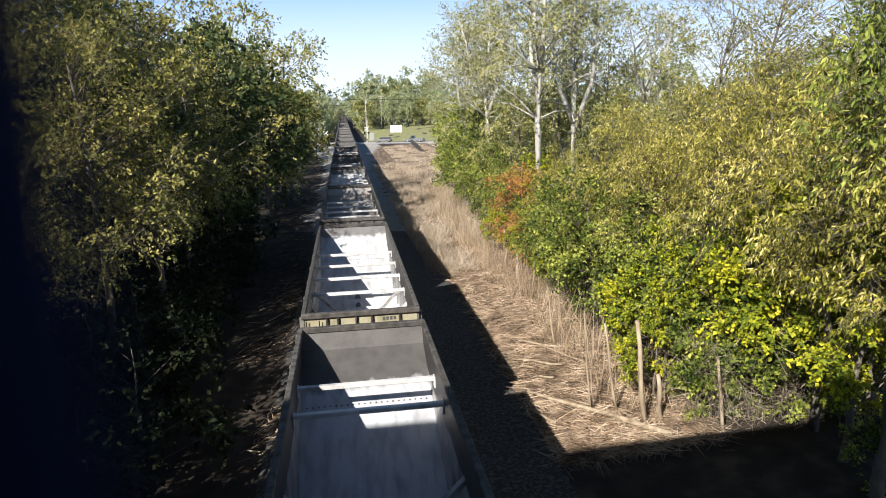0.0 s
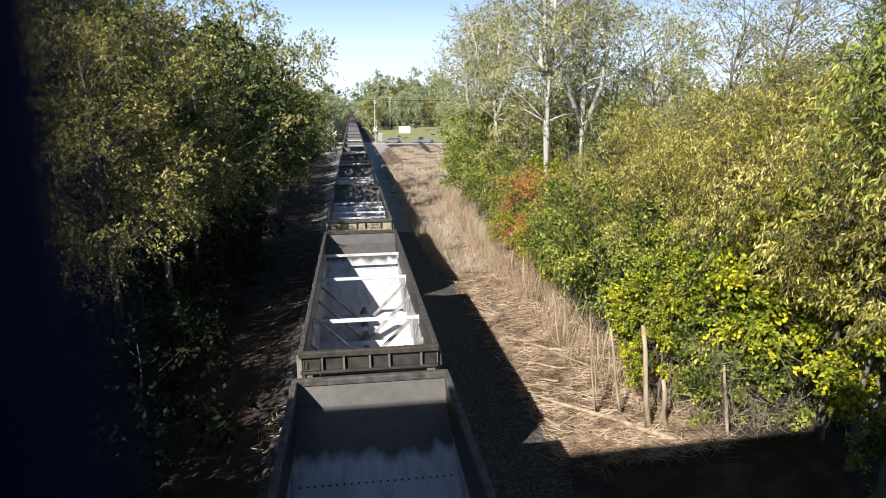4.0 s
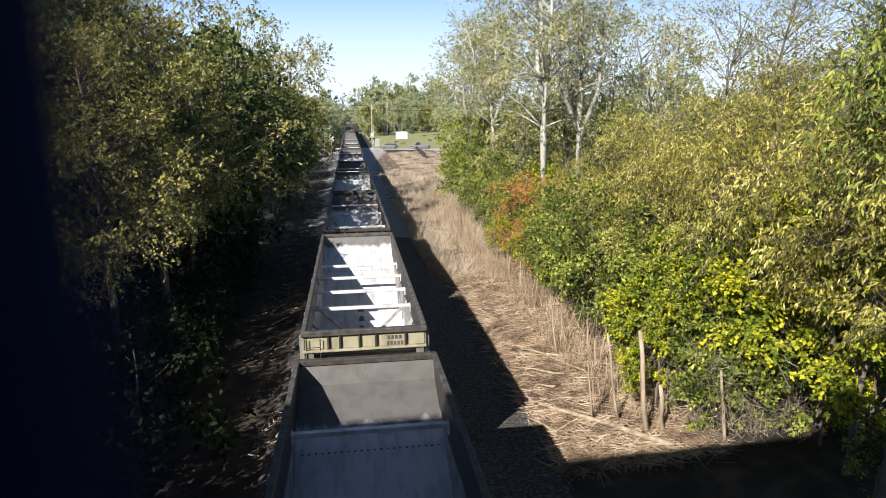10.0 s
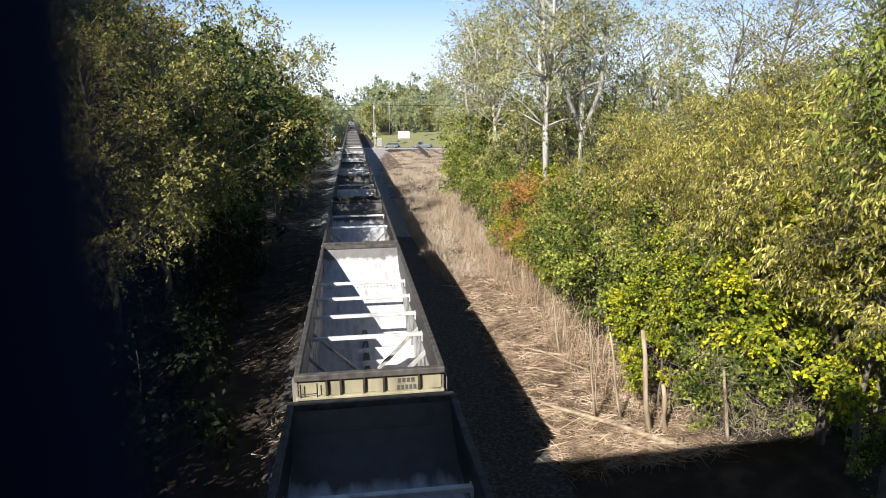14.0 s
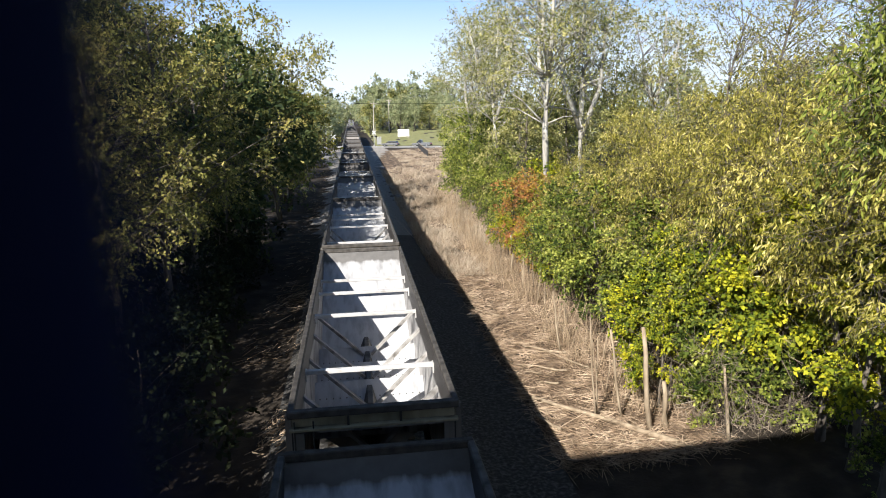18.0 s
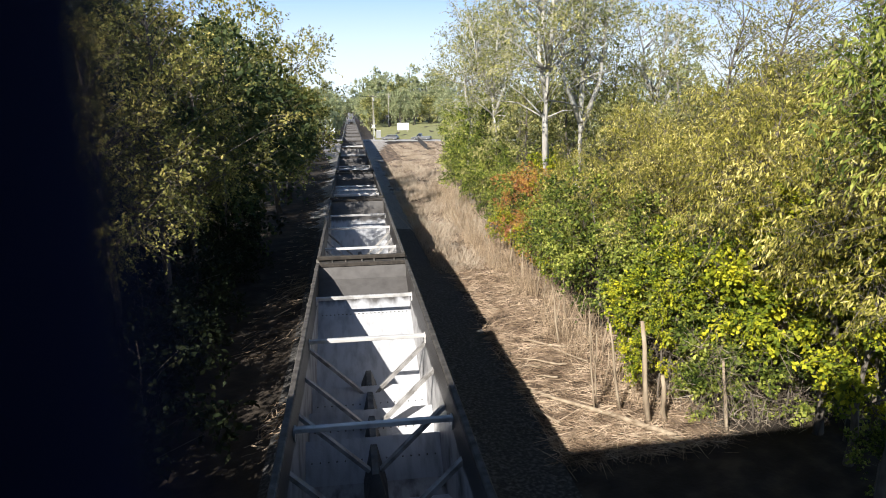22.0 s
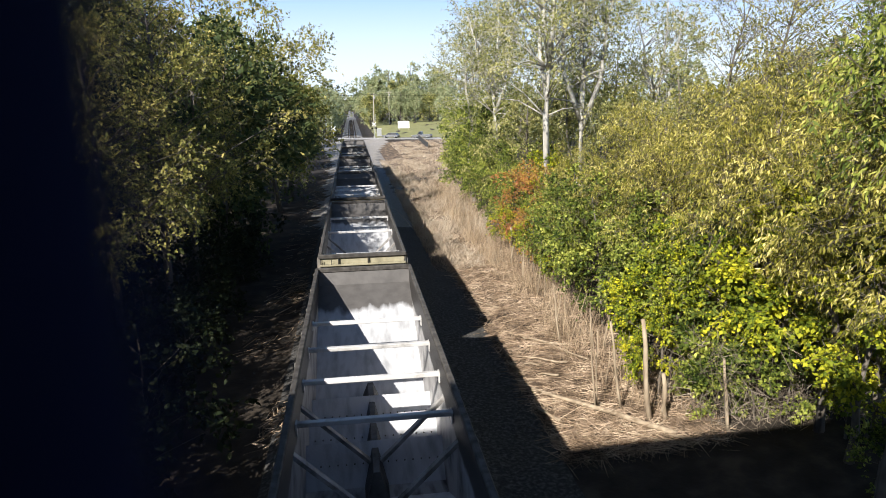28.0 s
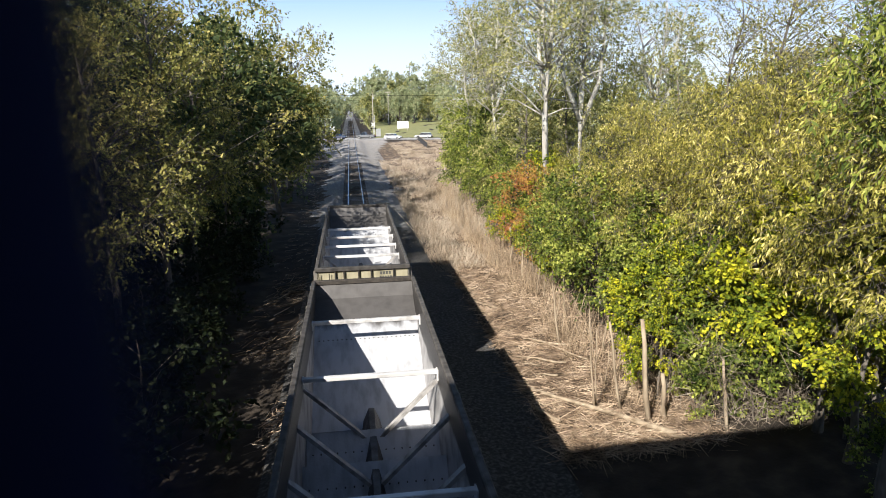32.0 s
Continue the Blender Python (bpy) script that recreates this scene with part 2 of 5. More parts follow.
def grid_mesh(name, xs, ys, zf, dz=0.0):
    gx, gy = np.meshgrid(xs, ys)
    co = np.stack([gx, gy, zf(gx, gy) + dz], -1).reshape(-1, 3)
    nx, ny = len(xs), len(ys)
    i = (np.arange(ny - 1)[:, None] * nx + np.arange(nx - 1)[None]).ravel()
    f = np.stack([i, i + 1, i + 1 + nx, i + nx], 1)
    me = bpy.data.meshes.new(name)
    me.vertices.add(len(co))
    me.vertices.foreach_set("co", co.astype(np.float32).ravel())
    me.loops.add(len(f) * 4)
    me.loops.foreach_set("vertex_index", f.astype(np.int32).ravel())
    me.polygons.add(len(f))
    me.polygons.foreach_set("loop_start", np.arange(0, len(f) * 4, 4, dtype=np.int32))
    me.polygons.foreach_set("use_smooth", np.ones(len(f), dtype=bool))
    me.update(calc_edges=True)
    return me


def spread(*segments):
    """Grid lines: (from, to, step) runs put end to end."""
    out = []
    for a, b, s in segments:
        out += list(np.arange(a, b, s))
    return np.array(out + [segments[-1][1]])


XS = spread((-2000, -200, 150), (-200, -30, 17), (-30, -12, 1.5), (-12, -2.2, 0.35), (-2.2, 2.2, 1.1), (2.2, 14, 0.35), (14, 30, 1.6), (30, 200, 17), (200, 2000, 150))
YS = spread((-1500, -100, 100), (-100, 5, 7), (5, 75, 0.4), (75, 230, 2), (230, 600, 20), (600, 3500, 290))
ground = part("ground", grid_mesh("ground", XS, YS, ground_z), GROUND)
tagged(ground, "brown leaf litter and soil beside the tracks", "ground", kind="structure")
bed = part("ballast", grid_mesh("ballast", spread((-4.4, 5.5, 0.33)), spread((55, 180, 0.5)), lambda x, y: ground_z(x, y) + 0.03 + 0.012 * np.sin(17 * x) * np.sin(13 * y)), BALLAST)
for v in bed.data.vertices:
    if v.co.x < -2.5:
        wide = 1 + (0.22 * math.sin(0.9 * v.co.y) + 0.2 * math.sin(2.3 * v.co.y + 1) + 0.3 * math.sin(0.31 * v.co.y)) * 0.8 - 0.25
        v.co.x = -2.5 + (v.co.x + 2.5) * wide
        v.co.z = float(ground_z(v.co.x, v.co.y)) + 0.03
tagged(bed, "grey crushed stone ballast under the railway track", "ballast", kind="structure")
# Near bed: dark colour stands in for shade, out to the train's shadow edge.
bed0 = part("ballast", grid_mesh("ballast_near", spread((-3.3, 5.3, 0.43)), spread((-600, 5, 11), (5, 55, 0.5)), lambda x, y: ground_z(x, y) + 0.03 + 0.012 * np.sin(17 * x) * np.sin(13 * y)), BALLAST_SHADE)
tagged(bed0, "crushed stone ballast by the overpass, coloured dark as shade", "ballast", kind="structure")
bed2 = part("ballast", grid_mesh("ballast_far", TRACK_X + spread((-3.1, 3.1, 0.62)), spread((200, 900, 5)), lambda x, y: ground_z(x, y) + 0.03), BALLAST)
tagged(bed2, "pale crushed stone ballast beyond the road crossing", "ballast", kind="structure")

for sx in (TRACK_X - 0.75, TRACK_X + 0.75):
    bm = boxes((sx - 0.07, sx + 0.07, -600, 900, 0.12, 0.15), (sx - 0.012, sx + 0.012, -600, 900, 0.15, 0.26))
    rail = part("rail", bm, RAIL)
    part("rail_head", boxes((sx - 0.036, sx + 0.036, -600, 900, 0.26, 0.3), bevel=0.008), RAIL_TOP, rail, "polished running surface")
    tagged(rail, "rusty steel rail with a shiny running top", "rail", kind="structure")


# ---- overpass on which the camera stands ----
def overpass():
    """Concrete bridge; its unseen roof and wall are added to shade the track ahead."""
    b = tagged(new("overpass"), "concrete overpass above the track with an added shading roof", "bridge")
    part("deck", boxes((-45, 45, -9.0, 0.3, 7.6, 8.4), bevel=0.03), CONCRETE, b)
    part("parapet", boxes((-45, 45, 0.09, 0.3, 8.4, 9.2), bevel=0.02), CONCRETE, b)
    part("parapet", boxes((-45, 45, -9.0, -8.75, 8.4, 9.3), bevel=0.02), CONCRETE, b)
    for x in (-16, 14):
        part("pier", boxes((x - 0.6, x + 0.6, -8.2, -1.2, -1.0, 7.6), bevel=0.05), CONCRETE, b)
    part("roof", boxes((-45, 45, -9.2, 0.0, SHADE_ROOF_Z, SHADE_ROOF_Z + 0.2), bevel=0.02), CONCRETE, b)
    part("wall", boxes((-45, 45, -9.2, -9.0, 9.3, SHADE_ROOF_Z)), CONCRETE, b)
    for x in range(-44, 45, 8):
        part("column", rods(((x, -0.4, 8.4), (x, -0.4, SHADE_ROOF_Z), 0.06), sides=8), GALV, b)
    return b


# Height chosen so that the unseen roof's edge casts the shadow ahead.
SHADE_ROOF_Z = 15.25
overpass()
POST_PAINT = mat("dark_blue_post_paint", [(0.3, (0.008, 0.011, 0.032)), (0.7, (0.013, 0.016, 0.042))], 20, 0.95, spec=0.05)
post = part("fence_post", rods(((-0.4398, 0.0457, 8.4), (-0.4398, 0.0457, 11.6), 0.02), sides=24), POST_PAINT)
tagged(post, "dark painted fence post standing on the walkway", "post")

# ---- hopper cars ----
CAR_PAINT = mat("car_side_paint", [(0.3, (0.1, 0.095, 0.085)), (0.55, (0.17, 0.16, 0.145)), (0.8, (0.24, 0.21, 0.18))], 2.2, 0.75, per_object=0.2, bump=0.3, stretch=(1, 1, 0.4))
TOP_RAIL = mat("worn_top_rail", [(0.3, (0.03, 0.027, 0.025)), (0.7, (0.1, 0.092, 0.084))], 5, 0.75, per_object=0.2, bump=0.3)
END_OLIVE = mat("olive_tan_paint", [(0.25, (0.15, 0.135, 0.09)), (0.5, (0.33, 0.3, 0.205)), (0.8, (0.44, 0.41, 0.3))], 3, 0.7, per_object=0.12, stretch=(1, 1, 0.3))
END_TAN = mat("tan_end_paint", [(0.25, (0.18, 0.14, 0.085)), (0.5, (0.39, 0.32, 0.2)), (0.8, (0.49, 0.42, 0.29))], 3, 0.7, per_object=0.12, stretch=(1, 1, 0.3))
END_DARK = mat("dark_end_paint", [(0.3, (0.02, 0.02, 0.02)), (0.7, (0.07, 0.065, 0.06))], 3, 0.7, per_object=0.2)
STEEL_DARK = mat("grimy_steel", [(0.3, (0.025, 0.022, 0.02)), (0.7, (0.07, 0.06, 0.05))], 6, 0.8, bump=0.4)
BAR_WHITE = mat("scoured_bar", [(0.25, (0.3, 0.29, 0.28)), (0.45, (0.58, 0.57, 0.56)), (0.8, (0.72, 0.71, 0.7))], 2.5, 0.5, per_object=0.1, metal=0.1)
BRACE = mat("worn_brace", [(0.3, (0.13, 0.12, 0.11)), (0.5, (0.3, 0.29, 0.28)), (0.8, (0.48, 0.47, 0.46))], 3.5, 0.6, per_object=0.2, bump=0.3)
HOOD = mat("sooty_hood", [(0.3, (0.03, 0.028, 0.027)), (0.6, (0.12, 0.115, 0.11)), (0.8, (0.3, 0.29, 0.28))], 2.4, 0.6, bump=0.3)
MARK = mat("faded_stencil", [(0.3, (0.05, 0.05, 0.05)), (0.7, (0.1, 0.1, 0.09))], 8, 0.8)
SEAM = mat("sooty_seam", [(0.3, (0.03, 0.03, 0.03)), (0.7, (0.3, 0.29, 0.28))], 2.2, 0.8, stretch=(1, 3, 3))
RUST = mat("rusty_steel", [(0.3, (0.1, 0.05, 0.03)), (0.7, (0.24, 0.13, 0.08))], 5, 0.85, per_object=0.2, bump=0.4)


def lining_mat(name, edge, dark, pale, stain=0.6):
    """Hopper lining: dusty near the rim, scoured pale by the coal below a ragged line."""
    m = mat(name, [(0.2, dark), (0.6, tuple(c * 1.5 for c in dark))], 3.0, 0.5, per_object=0.15, metal=0.1, bump=0.25, bump_scale=18)
    n, l = m.node_tree.nodes, m.node_tree.links
    bsdf = n["Principled BSDF"]
    base = bsdf.inputs["Base Color"].links[0].from_socket
    co, sep, streak, mp = n.new("ShaderNodeTexCoord"), n.new("ShaderNodeSeparateXYZ"), n.new("ShaderNodeTexNoise"), n.new("ShaderNodeMapping")
    mp.inputs["Scale"].default_value = (2.3, 0.7, 0.7)
    l.new(co.outputs["Object"], sep.inputs[0])
    l.new(co.outputs["Object"], mp.inputs[0])
    l.new(mp.outputs[0], streak.inputs["Vector"])
    streak.inputs["Scale"].default_value, streak.inputs["Detail"].default_value = 1.3, 8
    add = n.new("ShaderNodeMath")
    add.operation = "MULTIPLY_ADD"
    add.inputs[1].default_value = 0.4
    l.new(streak.outputs["Fac"], add.inputs[0])
    l.new(sep.outputs["Z"], add.inputs[2])
    mr = n.new("ShaderNodeMapRange")
    mr.inputs[1].default_value, mr.inputs[2].default_value = edge + 0.3, edge + 0.18
    l.new(add.outputs[0], mr.inputs[0])
    pn, pr = n.new("ShaderNodeTexNoise"), n.new("ShaderNodeValToRGB")
    l.new(mp.outputs[0], pn.inputs["Vector"])
    pn.inputs["Scale"].default_value, pn.inputs["Detail"].default_value = 2.0, 9
    pr.color_ramp.elements[0].position, pr.color_ramp.elements[0].color = 0.25, (*[c * stain for c in pale], 1)
    pr.color_ramp.elements[1].position, pr.color_ramp.elements[1].color = 0.55, (*pale, 1)
    l.new(pn.outputs["Fac"], pr.inputs[0])
    mx = n.new("ShaderNodeMix")
    mx.data_type = "RGBA"
    l.new(mr.outputs[0], mx.inputs["Factor"])
    l.new(base, mx.inputs["A"])
    l.new(pr.outputs[0], mx.inputs["B"])
    l.new(mx.outputs["Result"], bsdf.inputs["Base Color"])
    return m


LINING = lining_mat("scoured_lining", 2.9, (0.075, 0.071, 0.069), (0.53, 0.54, 0.57))
LINING_HIGH = lining_mat("scoured_lining_high", 3.45, (0.1, 0.097, 0.095), (0.55, 0.557, 0.58))
LINING_DUSTY = lining_mat("dusty_lining", 2.2, (0.2, 0.185, 0.175), (0.45, 0.45, 0.46))
WALL_IN = lining_mat("scoured_side", 3.05, (0.024, 0.022, 0.021), (0.38, 0.37, 0.37), 0.15)

L_CAR, HW, TOP, PITCH = 14.5, 1.6, 4.0, 16.6      # usual body length, half width, rim height over the rail, pitch
IN0, FLOOR = 4.8, 1.25                            # run of the end slopes, height of the pocket floors


def disc(bm, x, y, z, r, w, sides=16):
    return rod(bm, (x - w / 2, y, z), (x + w / 2, y, z), r, r, sides)


def hopper_car(label, lining, end_mat, ribs, bars, braces, end_h, marks, length):
    """Open-topped coal hopper with its near end at y = 0; z = 0 is the rail top."""
    car = tagged(new("hopper_car"), label, "freight car", "coal train")
    t = 0.06
    for s in (-1, 1):
        side = part("side_sheet", sheet(bmesh.new(), [(s * (HW - t), 0, 1.0), (s * (HW - t), length, 1.0), (s * (HW - t), length, TOP - 0.02), (s * (HW - t), 0, TOP - 0.02)][:: s * -1], 0.03), WALL_IN, car)
        part("top_rail", boxes((s * HW - 0.09 if s > 0 else s * HW - 0.04, s * HW + 0.04 if s > 0 else s * HW + 0.09, -0.02, length + 0.02, TOP - 0.1, TOP + 0.03), bevel=0.02), TOP_RAIL, side)
        part("outer_sheet", boxes((min(s * HW, s * (HW - 0.03)), max(s * HW, s * (HW - 0.03)), 0.0, length, 1.0, TOP - 0.1)), CAR_PAINT, side)
        for k in range(8):
            y = 0.15 + k * (length - 0.3) / 7
            part("side_post", boxes((min(s * HW, s * (HW + 0.09)), max(s * HW, s * (HW + 0.09)), y - 0.06, y + 0.06, 0.95, TOP - 0.1)), CAR_PAINT, side)
        part("side_sill", boxes((min(s * HW, s * (HW - 0.2)), max(s * HW, s * (HW - 0.2)), -0.3, length + 0.3, 0.85, 0.998)), STEEL_DARK, car)
    # end walls with stiffeners, and slopes running down into the pockets
    for e, y0, d in ((0, 0.0, 1), (1, length, -1)):
        end = part("end_sheet", boxes((-HW + 0.03, HW - 0.03, min(y0, y0 + d * 0.03), max(y0, y0 + d * 0.03), TOP - end_h, TOP - 0.1)), end_mat, car)
        part("end_rail", boxes((-HW - 0.03, HW + 0.03, y0 - 0.08, y0 + 0.08, TOP - 0.11, TOP + 0.035), bevel=0.02), TOP_RAIL if end_mat is not END_DARK else STEEL_DARK, end)
        part("end_ledge", boxes((-HW, HW, min(y0, y0 - d * 0.12), max(y0, y0 - d * 0.12), TOP - end_h - 0.06, TOP - end_h), bevel=0.01), end_mat, end)
        for x in ribs:
            part("rib", boxes((x - 0.022, x + 0.022, min(y0, y0 - d * 0.08), max(y0, y0 - d * 0.08), TOP - end_h, TOP - 0.11)), CAR_PAINT if end_mat is END_DARK else STEEL_DARK, end)
        if marks:
            for x, z, w in ((0.62, TOP - 0.24, 0.07), (0.72, TOP - 0.24, 0.07), (0.82, TOP - 0.24, 0.07), (0.92, TOP - 0.24, 0.07), (0.6, TOP - 0.4, 0.06), (0.69, TOP - 0.4, 0.06), (0.78, TOP - 0.4, 0.06), (0.87, TOP - 0.4, 0.06), (0.96, TOP - 0.4, 0.06)):
                part("stencil_bar", boxes((-d * x - w / 2, -d * x + w / 2, min(y0 - d * 0.008, y0), max(y0 - d * 0.008, y0), z - 0.05, z + 0.05)) if d < 0 else boxes((x - w / 2, x + w / 2, y0 - 0.008, y0, z - 0.05, z + 0.05)), MARK, end)
        up = TOP - 0.55
        pts = [(-HW + t, y0 + d * 0.035, TOP - 0.12), (HW - t, y0 + d * 0.035, TOP - 0.12), (HW - t, y0 + d * 0.2, up), (-HW + t, y0 + d * 0.2, up)]
        part("upper_end_lining", sheet(bmesh.new(), pts if d < 0 else pts[::-1], 0.01), lining, end)
        pts = [(-HW + t, y0 + d * 0.2, up), (HW - t, y0 + d * 0.2, up), (HW - t, y0 + d * IN0, FLOOR), (-HW + t, y0 + d * IN0, FLOOR)]
        slope = part("slope_sheet", sheet(bmesh.new(), pts if d < 0 else pts[::-1], 0.03), lining, car)
        # riveted lap seam across the slope and a round access plate
        for f in (0.3, 0.62, 0.9):
            ya, za = y0 + d * (0.2 + f * (IN0 - 0.2)), up + f * (FLOOR - up)
            part("lap_seam", boxes((-HW + t + 0.02, HW - t - 0.02, ya - 0.02, ya + 0.02, za - 0.015, za + 0.022)), SEAM, slope)
        f = 0.36
        ys, zs = y0 + d * (0.2 + f * (IN0 - 0.2)), up + f * (FLOOR - up)
        bm = bmesh.new()
        for k in range(22):
            disc_x = -1.4 + k * 2.8 / 21
            rod(bm, (disc_x, ys, zs), (disc_x, ys + d * 0.016, zs + 0.035), 0.03, 0.022, 5)
        tagged(part("rivet_row", bm, STEEL_DARK, slope), kind="stuff")
        for x in (-HW + 0.17, HW - 0.17):
            part("corner_post", boxes((x - 0.1, x + 0.1, y0 - d * 0.02 - 0.05, y0 - d * 0.02 + 0.05, 0.85, TOP - end_h)), CAR_PAINT, end)
        # under the slope: end platform, ladder, coupler
        part("end_sill", boxes((-HW, HW, min(y0 - d * 0.25, y0 + d * 0.1), max(y0 - d * 0.25, y0 + d * 0.1), 0.75, 0.99), bevel=0.02), STEEL_DARK, car)
        part("coupler", boxes((-0.14, 0.14, min(y0 - d * 0.8, y0), max(y0 - d * 0.8, y0), 0.62, 0.9), (-0.2, 0.2, min(y0 - d * 0.85, y0 - d * 0.55), max(y0 - d * 0.85, y0 - d * 0.55), 0.58, 0.94), bevel=0.03), RUST, car)
        lad = bmesh.new()
        for x in (-d * 1.15, -d * 1.5):
            rod(lad, (x, y0 - d * 0.1, 0.9), (x, y0 - d * 0.1, TOP - 0.15), 0.015, 0.015, 4)
        for k in range(7):
            rod(lad, (-d * 1.15, y0 - d * 0.1, 1.1 + k * 0.42), (-d * 1.5, y0 - d * 0.1, 1.1 + k * 0.42), 0.012, 0.012, 4)
        part("ladder", lad, STEEL_DARK, car)
        bg = part("bogie", boxes((-1.12, -1.0, y0 + d * 1.9 - 1.15, y0 + d * 1.9 + 1.15, 0.38, 0.62), (1.0, 1.12, y0 + d * 1.9 - 1.15, y0 + d * 1.9 + 1.15, 0.38, 0.62), (-1.0, 1.0, y0 + d * 1.9 - 0.2, y0 + d * 1.9 + 0.2, 0.4, 0.7), bevel=0.03), RUST, car)
        for k in (-0.89, 0.89):
            bm = bmesh.new()
            disc(bm, -0.75, y0 + d * 1.9 + k, 0.46, 0.46, 0.13)
            disc(bm, 0.75, y0 + d * 1.9 + k, 0.46, 0.46, 0.13)
            disc(bm, 0, y0 + d * 1.9 + k, 0.46, 0.08, 1.9, 8)
            part("wheelset", bm, STEEL_DARK, bg)
    # pocket floor, transverse ridges, hood over the centre sill
    n_r = 3
    ym0, ym1 = IN0, length - IN0
    run = (ym1 - ym0) / (n_r + 1)
    part("hopper_floor", boxes((-HW + t, HW - t, ym0 - 0.05, ym1 + 0.05, FLOOR - 0.25, FLOOR - 0.03)), WALL_IN, car)
    for k in range(n_r):
        y = ym0 + (k + 1) * run
        bm = bmesh.new()
        v = [bm.verts.new(c) for c in ((-HW + t, y - 0.62, FLOOR - 0.03), (HW - t, y - 0.62, FLOOR - 0.03), (HW - t, y, FLOOR + 0.75), (-HW + t, y, FLOOR + 0.75), (-HW + t, y + 0.62, FLOOR - 0.03), (HW - t, y + 0.62, FLOOR - 0.03))]
        for f in ((0, 1, 2, 3), (3, 2, 5, 4), (0, 3, 4), (1, 5, 2), (0, 4, 5, 1)):
            bm.faces.new([v[i] for i in f])
        part("cross_ridge", bm, lining, car)
        bm = bmesh.new()
        for q in range(16):
            rod(bm, (-1.4 + q * 2.8 / 15, y - 0.3, FLOOR + 0.36), (-1.4 + q * 2.8 / 15, y - 0.315, FLOOR + 0.385), 0.02, 0.015, 5)
        tagged(part("rivet_row", bm, STEEL_DARK, car), kind="stuff")
    bm = bmesh.new()
    y0, y1 = IN0 - 0.3, length - IN0 + 0.3
    zr = FLOOR + 0.62
    v = [bm.verts.new(c) for c in ((-0.26, y0, FLOOR), (0.26, y0, FLOOR), (0.07, y0 + 0.35, zr), (-0.07, y0 + 0.35, zr), (-0.26, y1, FLOOR), (0.26, y1, FLOOR), (0.07, y1 - 0.35, zr), (-0.07, y1 - 0.35, zr))]
    for f in ((0, 1, 2, 3), (1, 5, 6, 2), (2, 6, 7, 3), (3, 7, 4, 0), (5, 4, 7, 6)):
        bm.faces.new([v[i] for i in f])
    part("centre_sill_hood", bm, HOOD, car)
    part("centre_sill", boxes((-0.2, 0.2, -0.2, length + 0.2, 0.72, 0.98)), STEEL_DARK, car)
    # crossbars with gusset plates, V braces down to the hood
    shift = length - L_CAR
    for y, z, w in [(q + shift, z, w) for q, z, w in bars]:
        bar = part("crossbar", boxes((-HW + t + 0.002, HW - t - 0.002, y - w, y + w, z - 0.1, z), bevel=0.012), BAR_WHITE, car)
        for s in (-1, 1):
            part("gusset", boxes((s * (HW - t - 0.02) - 0.015, s * (HW - t - 0.02) + 0.015, y - 0.11, y + 0.11, z - 0.24, z + 0.004)), BAR_WHITE, bar)
    for y, z in [(q + shift, z) for q, z in braces]:
        for s in (-1, 1):
            bm = bmesh.new()
            a, b = Vector((s * (HW - t - 0.01), y, z)), Vector((s * 0.1, y, FLOOR + 0.55))
            w = Vector((0, 0.075, 0))
            sheet(bm, [a - w, a + w, b + w, b - w] if s > 0 else [a + w, a - w, b - w, b + w], 0.08)
            part("brace", bm, BRACE, car)
    # pocket doors under the floor
    for k in range(4):
        y = ym0 + (k + 0.5) * run
        bm = bmesh.new()
        r = bmesh.ops.create_cube(bm, size=1.0)
        for q in r["verts"]:
            up_ = q.co.z > 0
            q.co = Vector((q.co.x * (2.6 if up_ else 1.6), y + q.co.y * (run * 0.9 if up_ else 0.6), FLOOR - 0.26 if up_ else 0.4))
        part("pocket", bm, CAR_PAINT, car)
    return car


def bars_at(*ds):
    """Crossbars at distances from the far end, half a metre under the rim."""
    return [(L_CAR + 0.7 - q, TOP - 0.5, 0.065) for q in ds]


FOUR = bars_at(4.9, 6.95, 8.95, 10.95)
THREE = bars_at(3.2, 7.2, 12.1)
PAIRS = bars_at(3.2, 4.55, 10.9, 12.2)
FOUR_WIDE = bars_at(3.7, 5.45, 8.0, 12.45)
CLOSE = bars_at(5.65, 7.95, 10.4)
V2 = [(L_CAR - 8.9, TOP - 0.8), (L_CAR - 10.9, TOP - 0.8)]
V3 = [(L_CAR - 6.3, TOP - 0.8), (L_CAR - 8.2, TOP - 0.8), (L_CAR - 10.2, TOP - 0.8)]
V4 = V3 + [(2.0, TOP - 0.8)]
RIBS5 = (-0.95, -0.65, -0.15, 0.28, 1.05)
OPEN = (-1.1, -0.6, 0.0, 0.45, 1.2)
